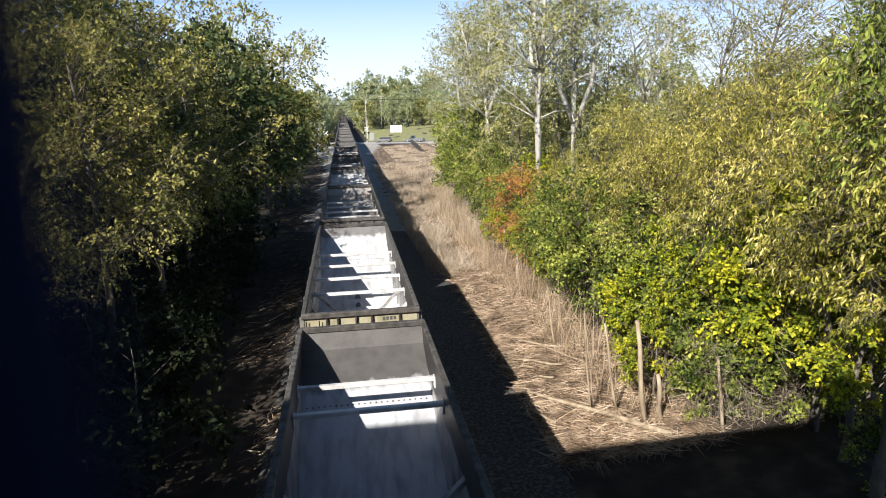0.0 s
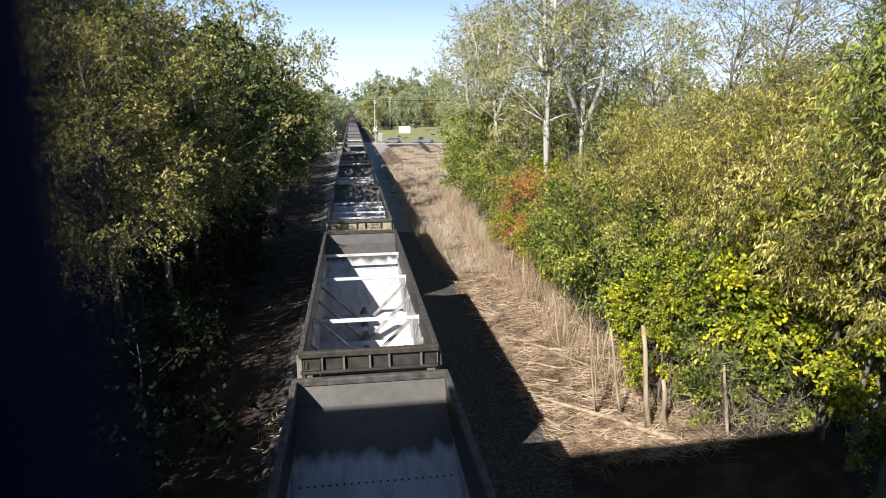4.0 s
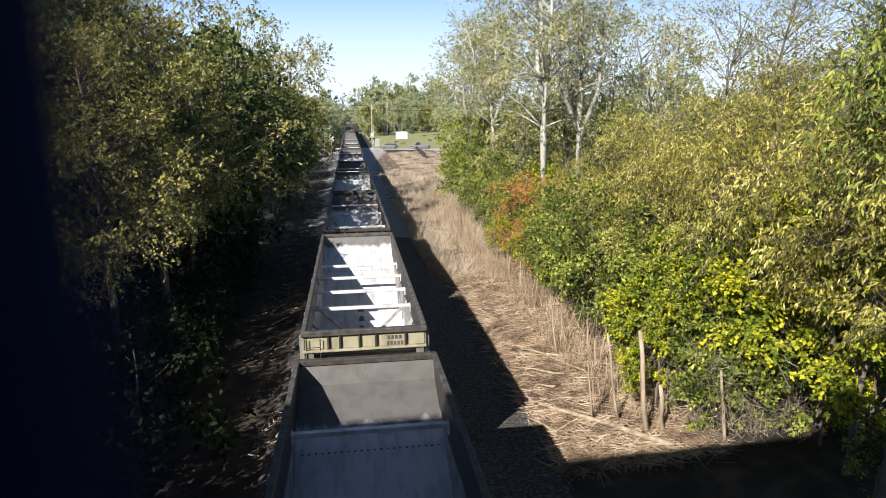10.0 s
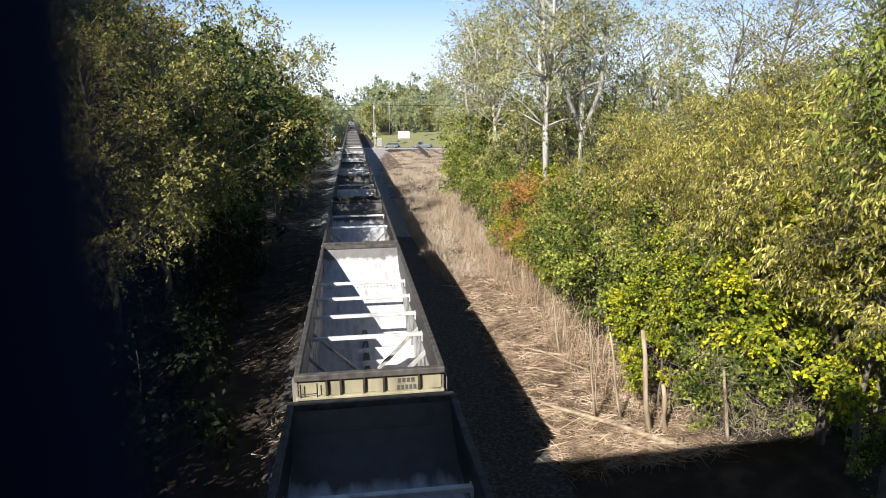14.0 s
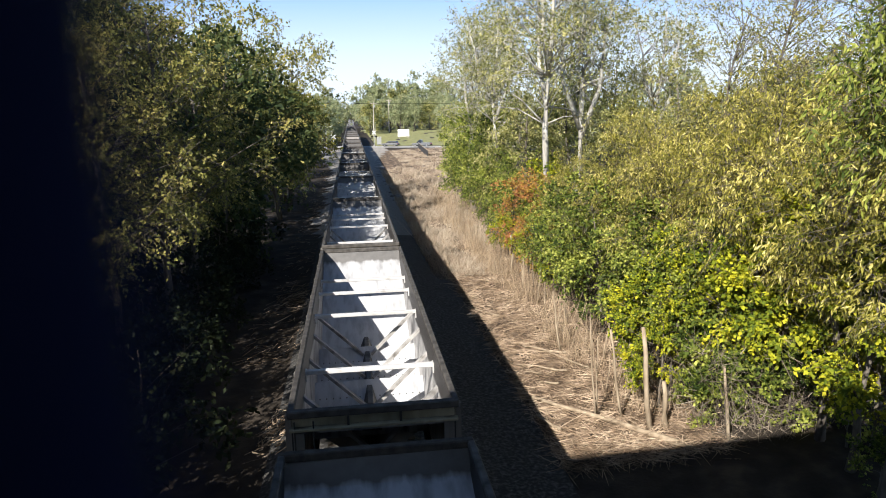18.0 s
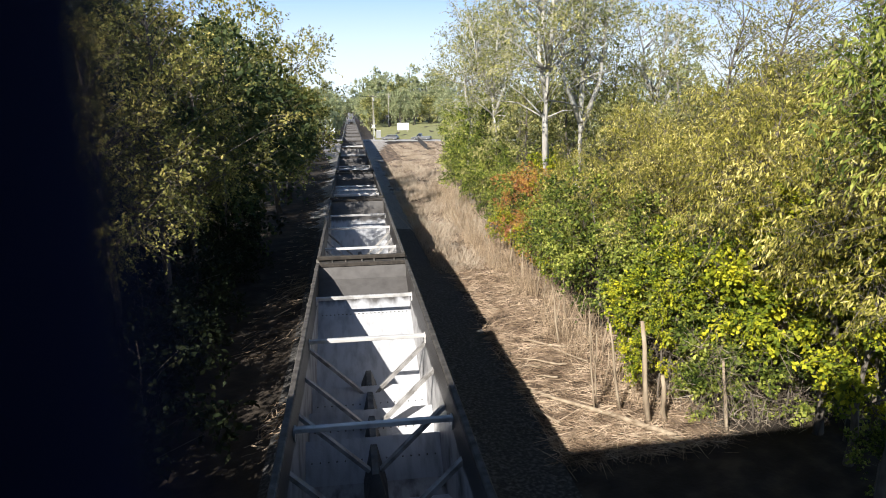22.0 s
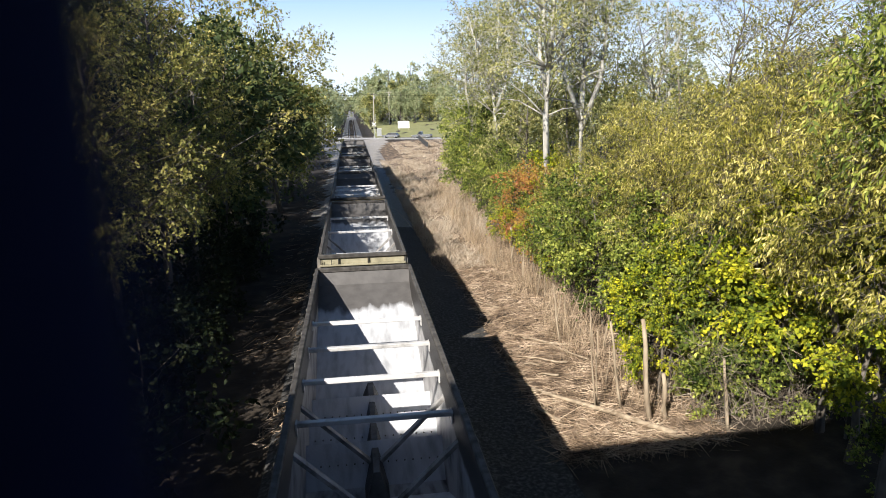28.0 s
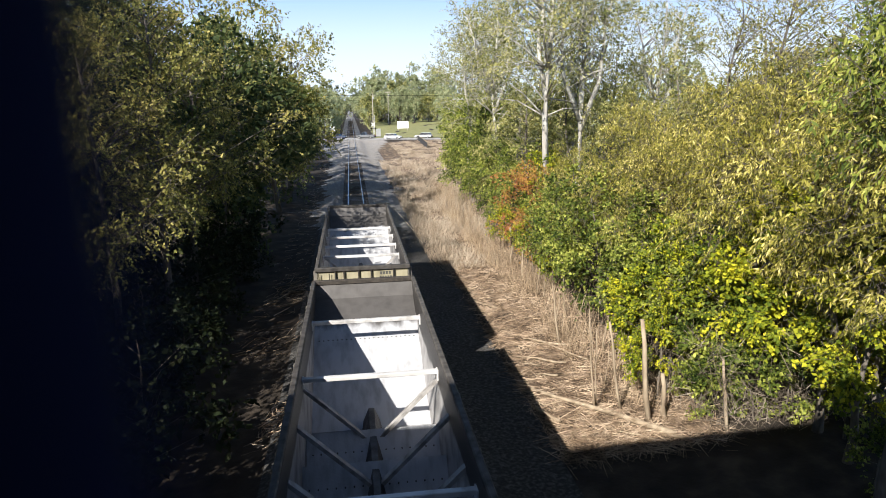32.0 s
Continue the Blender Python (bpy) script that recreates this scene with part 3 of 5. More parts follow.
KINDS = {
    "a": hopper_car("open coal hopper car with olive ribbed end and four pale crossbars", LINING_HIGH, END_OLIVE, RIBS5, FOUR, V2, 0.46, True, 14.2),
    "e": hopper_car("open coal hopper car with four pale crossbars and a grey end", LINING_DUSTY, CAR_PAINT, RIBS5, FOUR, V2, 0.46, True, 14.35),
    "b": hopper_car("open coal hopper car with blackened end frame and three crossbars", LINING, END_DARK, OPEN, THREE, V4, 0.42, False, 15.4),
    "f": hopper_car("open coal hopper car with olive end and three crossbars", LINING, END_OLIVE, (-0.9, 0.2), THREE, V4, 0.34, False, 13.9),
    "c": hopper_car("open coal hopper car with tan end and paired crossbars", LINING, END_TAN, (-0.8, -0.2), PAIRS, V3, 0.62, True, 14.7),
    "g": hopper_car("open coal hopper car with yellowed end and three close crossbars", LINING, END_TAN, (-0.8,), CLOSE, V3, 0.4, False, 15.2),
    "i": hopper_car("open coal hopper car with shallow olive end and paired crossbars", LINING_HIGH, END_OLIVE, (-0.9, 0.3), PAIRS, V3, 0.3, False, 14.7),
    "j": hopper_car("open coal hopper car with olive ribbed end and sooty slopes", LINING, END_OLIVE, RIBS5, FOUR, V2, 0.46, True, 14.4),
    "k": hopper_car("open coal hopper car with black end frame and scoured white slopes", LINING_HIGH, END_DARK, OPEN, THREE, V4, 0.42, False, 15.1),
    "l": hopper_car("open coal hopper car with thin olive end and scoured white slopes", LINING_HIGH, END_OLIVE, (-0.5, 0.5), FOUR_WIDE, V4, 0.3, False, 15.1),
    "m": hopper_car("open coal hopper car with stencilled dark end and four crossbars", LINING, END_DARK, RIBS5, FOUR, V2, 0.4, True, 14.9),
    "h": hopper_car("open coal hopper car with tall tan end and no crossbars", LINING_HIGH, END_TAN, (-0.9, 0.2), [], V3, 0.6, True, 14.2),
}
# order of the kinds from the first car to the last, and each near end's place at its own second
ORDER = "bfcaeagbjgbcbabhfafbkllimbbggecjfgjbj"
START = [17.5, 17.5, 18.5, 17.8, 17.1, 15.6, 14.6, 14.8, 16.7, 16.3, 16.45, 17.2, 15.85, 16.7, 15.6, 15.8, 15.0, 13.75, 12.1, 11.9,
         11.8, 11.9, 11.3, 10.5, 9.0, 8.0, 7.9, 7.9, 8.6, 8.2, 8.1, 8.0, 7.9, 6.7, 6.0, 5.4, 5.9]
CARS = []
for i, place in enumerate(START):
    n = i - 3
    kind = ORDER[i]
    home = place + PITCH * n
    c = KINDS[kind] if KINDS[kind] not in [q[0] for q in CARS] else copy_thing(KINDS[kind], pose(TRACK_X, home, 0.3))
    CARS.append((c, home))


# ---- trees ----
def tube(bm, pts, radii, sides=7):
    """A bent, tapered tube through pts."""
    rings = []
    for i, (p, r) in enumerate(zip(pts, radii)):
        d = Vector(pts[min(i + 1, len(pts) - 1)]) - Vector(pts[max(i - 1, 0)])
        q = d.to_track_quat("Z", "Y")
        rings.append([bm.verts.new(Vector(p) + q @ Vector((r * math.cos(k * math.tau / sides), r * math.sin(k * math.tau / sides), 0))) for k in range(sides)])
    for a, b in zip(rings, rings[1:]):
        for k in range(sides):
            j = (k + 1) % sides
            bm.faces.new((a[k], a[j], b[j], b[k]))
    bm.faces.new(rings[-1])
    bm.faces.new(rings[0][::-1])
    for f in bm.faces:
        f.smooth = True
    return bm


def crown_twigs(rng, centres, reach, axis_xy, mid_z, twigs, leaves, size, slim, twig_len, droop, lift, curl=0.35):
    """Twigs that spread out of each lobe and the leaves along them: arrays of leaf kites and of twig slivers."""
    n = len(centres) * twigs
    c = np.repeat(centres, twigs, 0)
    rr = np.repeat(reach, twigs)[:, None]
    out = unit(c - np.column_stack([np.repeat(axis_xy, twigs, 0), np.full(n, mid_z)]))
    a = c + rng.normal(size=(n, 3)) * rr * np.array([0.5, 0.5, 0.38])
    d = unit(out * 0.75 + unit(a - c) * 0.5 + rng.normal(size=(n, 3)) * 0.5 + np.array([0, 0, lift]))
    ln = twig_len * rng.uniform(0.5, 1.35, n)[:, None]
    along = np.repeat(np.arange(n), leaves)
    f = rng.uniform(0.05, 1.0, n * leaves)[:, None]
    base = a[along] + d[along] * ln[along] * f - np.array([0, 0, 1.0]) * curl * ln[along] * f ** 2 + rng.normal(size=(n * leaves, 3)) * 0.2 * size
    way = unit(d[along] * 0.5 + rng.normal(size=(n * leaves, 3)) * 0.6 + np.array([0, 0, -droop]))
    side = unit(np.cross(way, unit(rng.normal(size=(n * leaves, 3)) * 0.7 + np.array([0, 0, 0.8]) + 0.25 * d[along])))
    sz = (size * rng.uniform(0.55, 1.3, n * leaves))[:, None]
    base[:, 2] = np.maximum(base[:, 2], sz[:, 0] + 0.05)
    kites = np.stack([base, base + way * sz * 0.42 + side * sz * slim * 0.5, base + way * sz, base + way * sz * 0.42 - side * sz * slim * 0.5], 1)
    tip = a + d * ln - np.array([0, 0, 1.0]) * curl * ln
    return kites, slivers(rng, a - d * 0.3 * ln, tip, rng.uniform(0.004, 0.009, n))


def tree_meshes(seed, h, r, low, lobes, twigs, leaves, size, slim=0.5, twig_len=0.8, lobe_r=0.9, droop=0.3, lift=0.25, trunk_r=0.16, fork=(), limb_r=0.26, limb_low=0.12, hollow=0.5, taper=0.5, bend=0.012):
    """Trunk with a limb to every lobe, twigs, and leaves along the twigs: three meshes. fork: (height, way, spread) of the stems that part from the trunk."""
    rng = np.random.default_rng(seed)
    bm = bmesh.new()
    lean = rng.normal(size=2) * 0.025 * h
    k = 8
    zs = np.linspace(0, 0.86 * h, k)
    wob = np.cumsum(rng.normal(size=(k, 2)) * bend * h, 0)
    wob -= wob[0]
    spine = [Vector((lean[0] * (z / h) ** 1.3 + w[0], lean[1] * (z / h) ** 1.3 + w[1], z - 0.25 * (z == 0))) for z, w in zip(zs, wob)]
    tube(bm, spine, [trunk_r * (1.25 if i == 0 else 1) * (1 - 0.8 * i / (k - 1)) for i in range(k)], 8)
    stems = [spine]
    for at, way, apart in fork:
        f = at * (k - 1) / 0.86
        a = spine[int(f)].lerp(spine[int(f) + 1], f - int(f))
        b = a + Vector((apart * h * math.cos(way), apart * h * math.sin(way), (0.84 - at) * h))
        pts = [a, a.lerp(b, 0.3) + Vector((0.025 * h * math.cos(way), 0.025 * h * math.sin(way), 0)), a.lerp(b, 0.6), b]
        tube(bm, pts, [trunk_r * 0.7, trunk_r * 0.52, trunk_r * 0.34, trunk_r * 0.12], 7)
        stems.append(pts)
    dirs = unit(rng.normal(size=(lobes, 3)))
    turn = np.arctan2(dirs[:, 1], dirs[:, 0])
    edge = 0.86 + 0.2 * np.sin(3 * turn + seed) + 0.16 * np.sin(5 * dirs[:, 2] + 2 * seed) + 0.13 * rng.normal(size=lobes)
    rad = (hollow + (1 - hollow) * rng.uniform(0, 1, lobes) ** 0.6) * edge
    mid, half = (h + low * h) / 2, (h - low * h) / 2
    cc = np.stack([dirs[:, 0] * rad * r, dirs[:, 1] * rad * r, mid + dirs[:, 2] * np.minimum(rad, 0.97) * half], 1)
    cc[:, 2] = np.maximum(cc[:, 2], 0.3)
    cc[:, :2] *= np.clip(1.15 - taper * (cc[:, 2] / h) ** 2, 0.35, 1.1)[:, None]
    cc[:, :2] += np.outer((cc[:, 2] / h) ** 1.3, lean)
    for c in cc:
        stem = stems[int(rng.integers(0, len(stems)))]
        z0 = np.clip(c[2] - 0.45 * np.hypot(c[0], c[1]) - 0.04 * h, limb_low * h, 0.8 * h)
        z0 = max(min(z0, c[2] - 0.04 * h), 0.05 * h)
        a = min((p.lerp(q, w) for p, q in zip(stem, stem[1:]) for w in (0, 0.33, 0.66, 1)), key=lambda p: abs(p.z - z0))
        b = Vector(c)
        m = a.lerp(b, 0.5) + Vector((rng.normal() * 0.04, rng.normal() * 0.04, 0.07 + rng.normal() * 0.04)) * (b - a).length
        rr = trunk_r * limb_r * (1 - 0.6 * z0 / h)
        tube(bm, [a, m, b], [rr, rr * 0.62, rr * 0.22], 4)
    trunk = bpy.data.meshes.new("trunk")
    bm.to_mesh(trunk)
    bm.free()
    reach = lobe_r * rng.uniform(0.55, 1.35, lobes)
    axis = np.outer((cc[:, 2] / h) ** 1.3, lean)
    kites, sticks = crown_twigs(rng, cc, reach, axis, mid - 0.2 * half, twigs, leaves, size, slim, twig_len, droop, lift)
    return trunk, quads_mesh("crown", kites), quads_mesh("twig_tangle", sticks)


class Stand:
    """Trees of one shape and leaf colour that share their meshes."""

    def __init__(self, name, label, category, bark, leaf, near=True, **shape):
        self.meshes = tree_meshes(**shape)[: 3 if near else 2]
        for me, m in zip(self.meshes, (bark, leaf, bark)):
            me.materials.append(m)
        self.name, self.label, self.category = name, label, category

    def at(self, x, y, scale=1.0, turn=0.0, label="", group=""):
        t = tagged(new(self.name), label or self.label, self.category, group)
        for nm, me in zip(("trunk", "crown", "twig_tangle"), self.meshes):
            new(nm, me).parent = t
        if len(self.meshes) > 2:
            tagged(t.children[2], kind="stuff")
        t.matrix_world = pose(x, y, float(ground_z(x, y)) - 0.05, 0, 0, turn) @ Matrix.Diagonal((scale, scale, scale, 1))
        return t


rng0 = random.Random(5)
# ---- shapes of the wood ----
SUMAC = dict(slim=0.27, droop=1.1, lift=0.2, lobe_r=0.75, twig_len=0.75, size=0.165)
W_SUMAC = Stand("tree", "leafy tree with long drooping yellow-green leaves", "tree", BARK, LEAF_OLIVE, seed=11, h=11.3, r=3.3, low=0.36, lobes=50, twigs=32, leaves=11, trunk_r=0.13, taper=0.3, **SUMAC)
W_SUMAC2 = Stand("tree", "spreading tree with drooping leaves turning yellow", "tree", BARK, LEAF_OLIVE, seed=32, h=11.0, r=3.5, low=0.34, lobes=50, twigs=32, leaves=11, trunk_r=0.15, taper=0.25, **SUMAC)
W_BIG = Stand("tree", "green tree with large drooping compound leaves", "tree", BARK, LEAF_GREEN, seed=36, h=14.0, r=3.4, low=0.52, lobes=30, twigs=22, leaves=11, size=0.2, slim=0.3, droop=0.9, lift=0.2, lobe_r=0.7, twig_len=0.8, trunk_r=0.14)
W_GREEN = Stand("bush", "dense green bush at the edge of the wood", "bush", BARK, LEAF_GREEN, seed=13, h=6.8, r=2.4, low=0.14, lobes=34, twigs=26, leaves=10, size=0.15, slim=0.62, twig_len=0.55, lobe_r=0.6, trunk_r=0.09)
W_SHRUB = Stand("shrub", "low green shrub at the foot of the wood", "shrub", BARK, LEAF_GREEN, near=False, seed=63, h=2.6, r=1.0, low=0.05, lobes=16, twigs=15, leaves=8, size=0.13, slim=0.65, twig_len=0.35, lobe_r=0.3, trunk_r=0.03)
W_VINE = Stand("tree", "grey-trunked tree hung with bright yellow vine leaves", "tree", BARK, LEAF_YELLOW, seed=44, h=7.2, r=2.2, low=0.2, lobes=26, twigs=24, leaves=11, size=0.145, slim=0.8, droop=0.55, twig_len=0.5, lobe_r=0.45, trunk_r=0.13, limb_low=0.2, hollow=0.65)
W_YELLOW = Stand("bush", "bright yellow-green vine-covered bush beside the strip", "bush", BARK, LEAF_YELLOW, seed=14, h=5.8, r=2.0, low=0.25, lobes=24, twigs=22, leaves=10, size=0.14, slim=0.75, twig_len=0.5, lobe_r=0.45, trunk_r=0.07)
W_ORANGE = Stand("bush", "young tree with orange and red autumn leaves", "bush", BARK, LEAF_ORANGE, seed=15, h=6.8, r=2.1, low=0.3, lobes=22, twigs=16, leaves=8, size=0.17, slim=0.55, twig_len=0.6, lobe_r=0.5, trunk_r=0.07)
W_GREY = Stand("tall_tree", "tall pale-trunked tree with sparse grey-green leaves", "tree", BARK_PALE, LEAF_GREY, seed=16, h=24.0, r=6.0, low=0.34, lobes=90, twigs=18, leaves=9, size=0.19, slim=0.5, twig_len=1.1, lobe_r=1.0, lift=0.35, trunk_r=0.3, fork=((0.42, 1.0, 0.1), (0.5, 3.9, 0.12)), limb_low=0.36)
W_FORK = Stand("tall_tree", "tall pale tree whose trunk forks into three bare stems", "tree", BARK_PALE, LEAF_GREY, seed=71, h=23.0, r=5.4, low=0.42, lobes=64, twigs=14, leaves=8, size=0.18, slim=0.5, twig_len=1.1, lobe_r=0.9, lift=0.35, trunk_r=0.3, fork=((0.33, 0.2, 0.13), (0.36, 3.0, 0.1)), limb_low=0.5, bend=0.006)
W_AIRY = Stand("tall_tree", "half-bare tall tree with few brownish olive leaves", "tree", BARK, LEAF_BROWN, seed=26, h=18.5, r=4.6, low=0.4, lobes=70, twigs=16, leaves=5, size=0.16, slim=0.42, twig_len=1.0, lobe_r=0.75, lift=0.4, trunk_r=0.15, limb_low=0.35, limb_r=0.3)
W_DARK = Stand("tree", "green woodland tree with leaves darkened for shade", "tree", BARK, LEAF_DARK, near=False, seed=17, h=14.5, r=4.2, low=0.05, lobes=50, twigs=18, leaves=9, size=0.23, slim=0.55, twig_len=0.9, lobe_r=0.9, trunk_r=0.2)
W_LOW = Stand("bush", "leafy thicket under the trees, coloured near black for shade", "bush", BARK, LEAF_SHADE, near=False, seed=27, h=5.0, r=3.0, low=0.02, lobes=26, twigs=10, leaves=8, size=0.3, slim=0.6, twig_len=0.8, lobe_r=0.7, trunk_r=0.08)
W_BROWN = Stand("tree", "olive and brown tree in autumn leaf", "tree", BARK, LEAF_BROWN, seed=18, h=14.0, r=4.3, low=0.2, lobes=62, twigs=26, leaves=9, size=0.15, slim=0.55, twig_len=0.8, lobe_r=0.72, lift=0.3, trunk_r=0.19, hollow=0.4)
W_BROWN2 = Stand("tree", "spreading olive-brown tree with sunlit bough ends", "tree", BARK, LEAF_BROWN, seed=58, h=15.0, r=4.4, low=0.24, lobes=58, twigs=26, leaves=9, size=0.15, slim=0.55, twig_len=0.9, lobe_r=0.72, lift=0.35, trunk_r=0.2, hollow=0.4)
W_ROUND = Stand("tree", "round-topped olive tree leaning over the railway", "tree", BARK, LEAF_BROWN, near=False, seed=81, h=15.6, r=4.5, low=0.2, lobes=66, twigs=18, leaves=8, size=0.21, slim=0.6, twig_len=0.9, lobe_r=0.8, trunk_r=0.2, taper=0.1)
W_MID = Stand("tree", "green woodland tree along the railway", "tree", BARK, LEAF_GREEN, near=False, seed=19, h=13.5, r=4.2, low=0.06, lobes=46, twigs=15, leaves=8, size=0.3, slim=0.6, twig_len=0.9, lobe_r=0.8, trunk_r=0.2)
W_MIDG = Stand("tree", "grey-green woodland tree along the railway", "tree", BARK, LEAF_GREY, near=False, seed=29, h=14.5, r=4.2, low=0.06, lobes=46, twigs=17, leaves=9, size=0.24, slim=0.6, twig_len=0.95, lobe_r=0.8, trunk_r=0.2)
W_MIDD = Stand("tree", "woodland tree along the railway, leaves darkened for shade", "tree", BARK, LEAF_DARK, near=False, seed=20, h=14.5, r=4.2, low=0.04, lobes=44, twigs=14, leaves=8, size=0.36, slim=0.6, twig_len=1.0, lobe_r=0.85, trunk_r=0.2)
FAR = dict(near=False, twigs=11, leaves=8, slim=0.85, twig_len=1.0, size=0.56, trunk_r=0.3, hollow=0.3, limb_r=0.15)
W_FAR = Stand("tree", "distant green tree of the far wood, paled for haze", "tree", BARK, LEAF_FAR, seed=21, h=20.0, r=6.0, low=0.05, lobes=44, lobe_r=1.35, **FAR)
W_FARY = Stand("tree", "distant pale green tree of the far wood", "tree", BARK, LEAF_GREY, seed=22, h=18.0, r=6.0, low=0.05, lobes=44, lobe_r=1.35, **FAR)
W_FARD = Stand("tree", "distant tall tree of the far wood, paled for haze", "tree", BARK, LEAF_FAR, seed=23, h=22.0, r=5.0, low=0.05, lobes=46, lobe_r=1.25, **FAR)
STANDS = {"n": W_BIG, "o": W_SUMAC, "p": W_SUMAC2, "g": W_GREEN, "s": W_SHRUB, "y": W_YELLOW, "v": W_VINE, "r": W_ORANGE, "w": W_GREY, "m": W_MID, "q": W_MIDG, "d": W_DARK, "l": W_LOW,
          "b": W_BROWN, "c": W_BROWN2, "R": W_ROUND, "a": W_AIRY, "D": W_MIDD, "F": W_FAR, "Y": W_FARY, "K": W_FARD}


def wood(rows, group):
    for x, y, s, kind in rows:
        STANDS[kind].at(x, y, s, rng0.uniform(0, 360), group=group)


# right of the track: drooping trees over green and yellow bushes, the tall pale-trunked trees, bushes down to the road
wood((
    (11.4, 12.4, 0.98, "n"), (13.4, 13.0, 1.0, "n"), (12.4, 12.6, 0.98, "o"), (13.0, 16.6, 1.0, "p"), (13.6, 21.0, 0.97, "o"), (14.4, 25.4, 0.97, "p"), (13.8, 30.0, 0.9, "o"), (16.6, 13.5, 1.0, "p"), (17.4, 20.0, 1.02, "o"), (18.4, 27.5, 0.98, "p"), (16.6, 34.5, 0.85, "o"), (12.2, 25.5, 0.78, "o"), (12.0, 30.0, 0.7, "p"),
    (10.7, 24.3, 0.95, "g"), (10.5, 27.4, 1.0, "g"), (10.7, 31.2, 1.0, "g"), (11.3, 21.6, 0.9, "g"), (10.4, 34.8, 0.85, "g"), (11.6, 38.5, 0.85, "g"),
    (11.7, 18.8, 0.95, "v"), (12.8, 18.4, 1.0, "v"), (13.6, 19.2, 1.05, "v"), (12.6, 14.9, 0.95, "v"), (10.9, 22.4, 0.8, "v"), (13.9, 15.6, 1.0, "v"), (9.5, 19.9, 0.5, "v"), (10.2, 20.6, 0.75, "v"),
    (10.2, 18.6, 0.75, "s"), (11.0, 18.2, 0.90, "s"), (11.8, 17.9, 1.00, "s"), (12.6, 17.6, 1.05, "s"), (13.5, 17.6, 1.05, "s"), (10.4, 21.4, 1.12, "s"), (14.4, 17.0, 1.25, "s"), (14.6, 18.8, 1.25, "s"), (15.2, 19.4, 0.85, "v"), (13.4, 16.0, 0.5, "y"), (12.2, 13.5, 0.75, "s"), (10.8, 19.6, 1.25, "s"), (12.4, 19.0, 0.6, "g"),
    (10.4, 40.4, 1.0, "r"), (9.7, 36.4, 0.68, "r"), (10.2, 38.2, 0.7, "y"), (10.0, 38.6, 0.62, "y"), (9.4, 43.6, 0.55, "y"), (10.6, 46.5, 0.8, "g"), (11.2, 49.5, 0.95, "g"), (11.5, 43.6, 0.85, "r"), (12.6, 41.5, 1.05, "y"), (12.6, 38.0, 0.66, "o"), (13.6, 47.5, 1.1, "y"), (9.9, 33.0, 0.6, "y"),
    (12.2, 58.0, 0.88, "w"), (11.6, 66.0, 0.84, "w"), (14.8, 71.0, 0.92, "w"), (18.6, 55.0, 0.9, "w"), (23.0, 49.0, 0.8, "w"),
    (13.4, 53.0, 0.85, "q"), (16.2, 50.5, 0.85, "q"), (18.4, 44.0, 0.82, "q"), (17.8, 38.5, 0.7, "q"), (21.5, 42.0, 0.9, "q"), (11.9, 56.5, 0.6, "q"), (24.0, 35.0, 0.85, "q"),
    (20.0, 30.0, 1.0, "a"), (19.2, 22.5, 0.95, "a"), (21.6, 15.5, 1.0, "a"), (23.5, 25.0, 1.1, "a"), (16.4, 29.5, 0.85, "a"), (17.6, 16.5, 0.8, "a"),
    (11.2, 55.0, 1.0, "g"), (11.0, 61.0, 1.05, "g"), (11.3, 67.0, 1.1, "g"), (12.0, 73.5, 1.15, "g"), (13.0, 65.0, 0.85, "m"), (13.8, 79.5, 0.85, "m"), (14.6, 88.0, 0.8, "m"), (13.4, 84.5, 0.9, "g"), (16.0, 98.0, 0.85, "m"), (17.2, 109.0, 0.8, "q"), (19.0, 122.0, 0.8, "q"), (21.5, 137.0, 0.8, "m"), (24.5, 154.0, 0.8, "q"), (27.5, 170.0, 0.8, "m"),
    (24.0, 62.0, 1.1, "q"), (28.0, 28.0, 1.0, "q"), (25.0, 80.0, 1.1, "q"), (31.0, 48.0, 1.1, "q"), (28.0, 112.0, 1.0, "q"), (20.0, 70.0, 1.0, "q")),
    "wood beside the track")
W_GREY.at(12.45, 45.2, 1.0, 40, group="wood beside the track")
W_FORK.at(15.4, 45.6, 1.0, 0, group="wood beside the track")
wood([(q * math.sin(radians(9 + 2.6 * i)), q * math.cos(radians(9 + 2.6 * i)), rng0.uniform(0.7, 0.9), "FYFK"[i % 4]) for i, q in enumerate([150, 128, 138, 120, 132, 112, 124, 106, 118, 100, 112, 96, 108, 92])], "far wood")
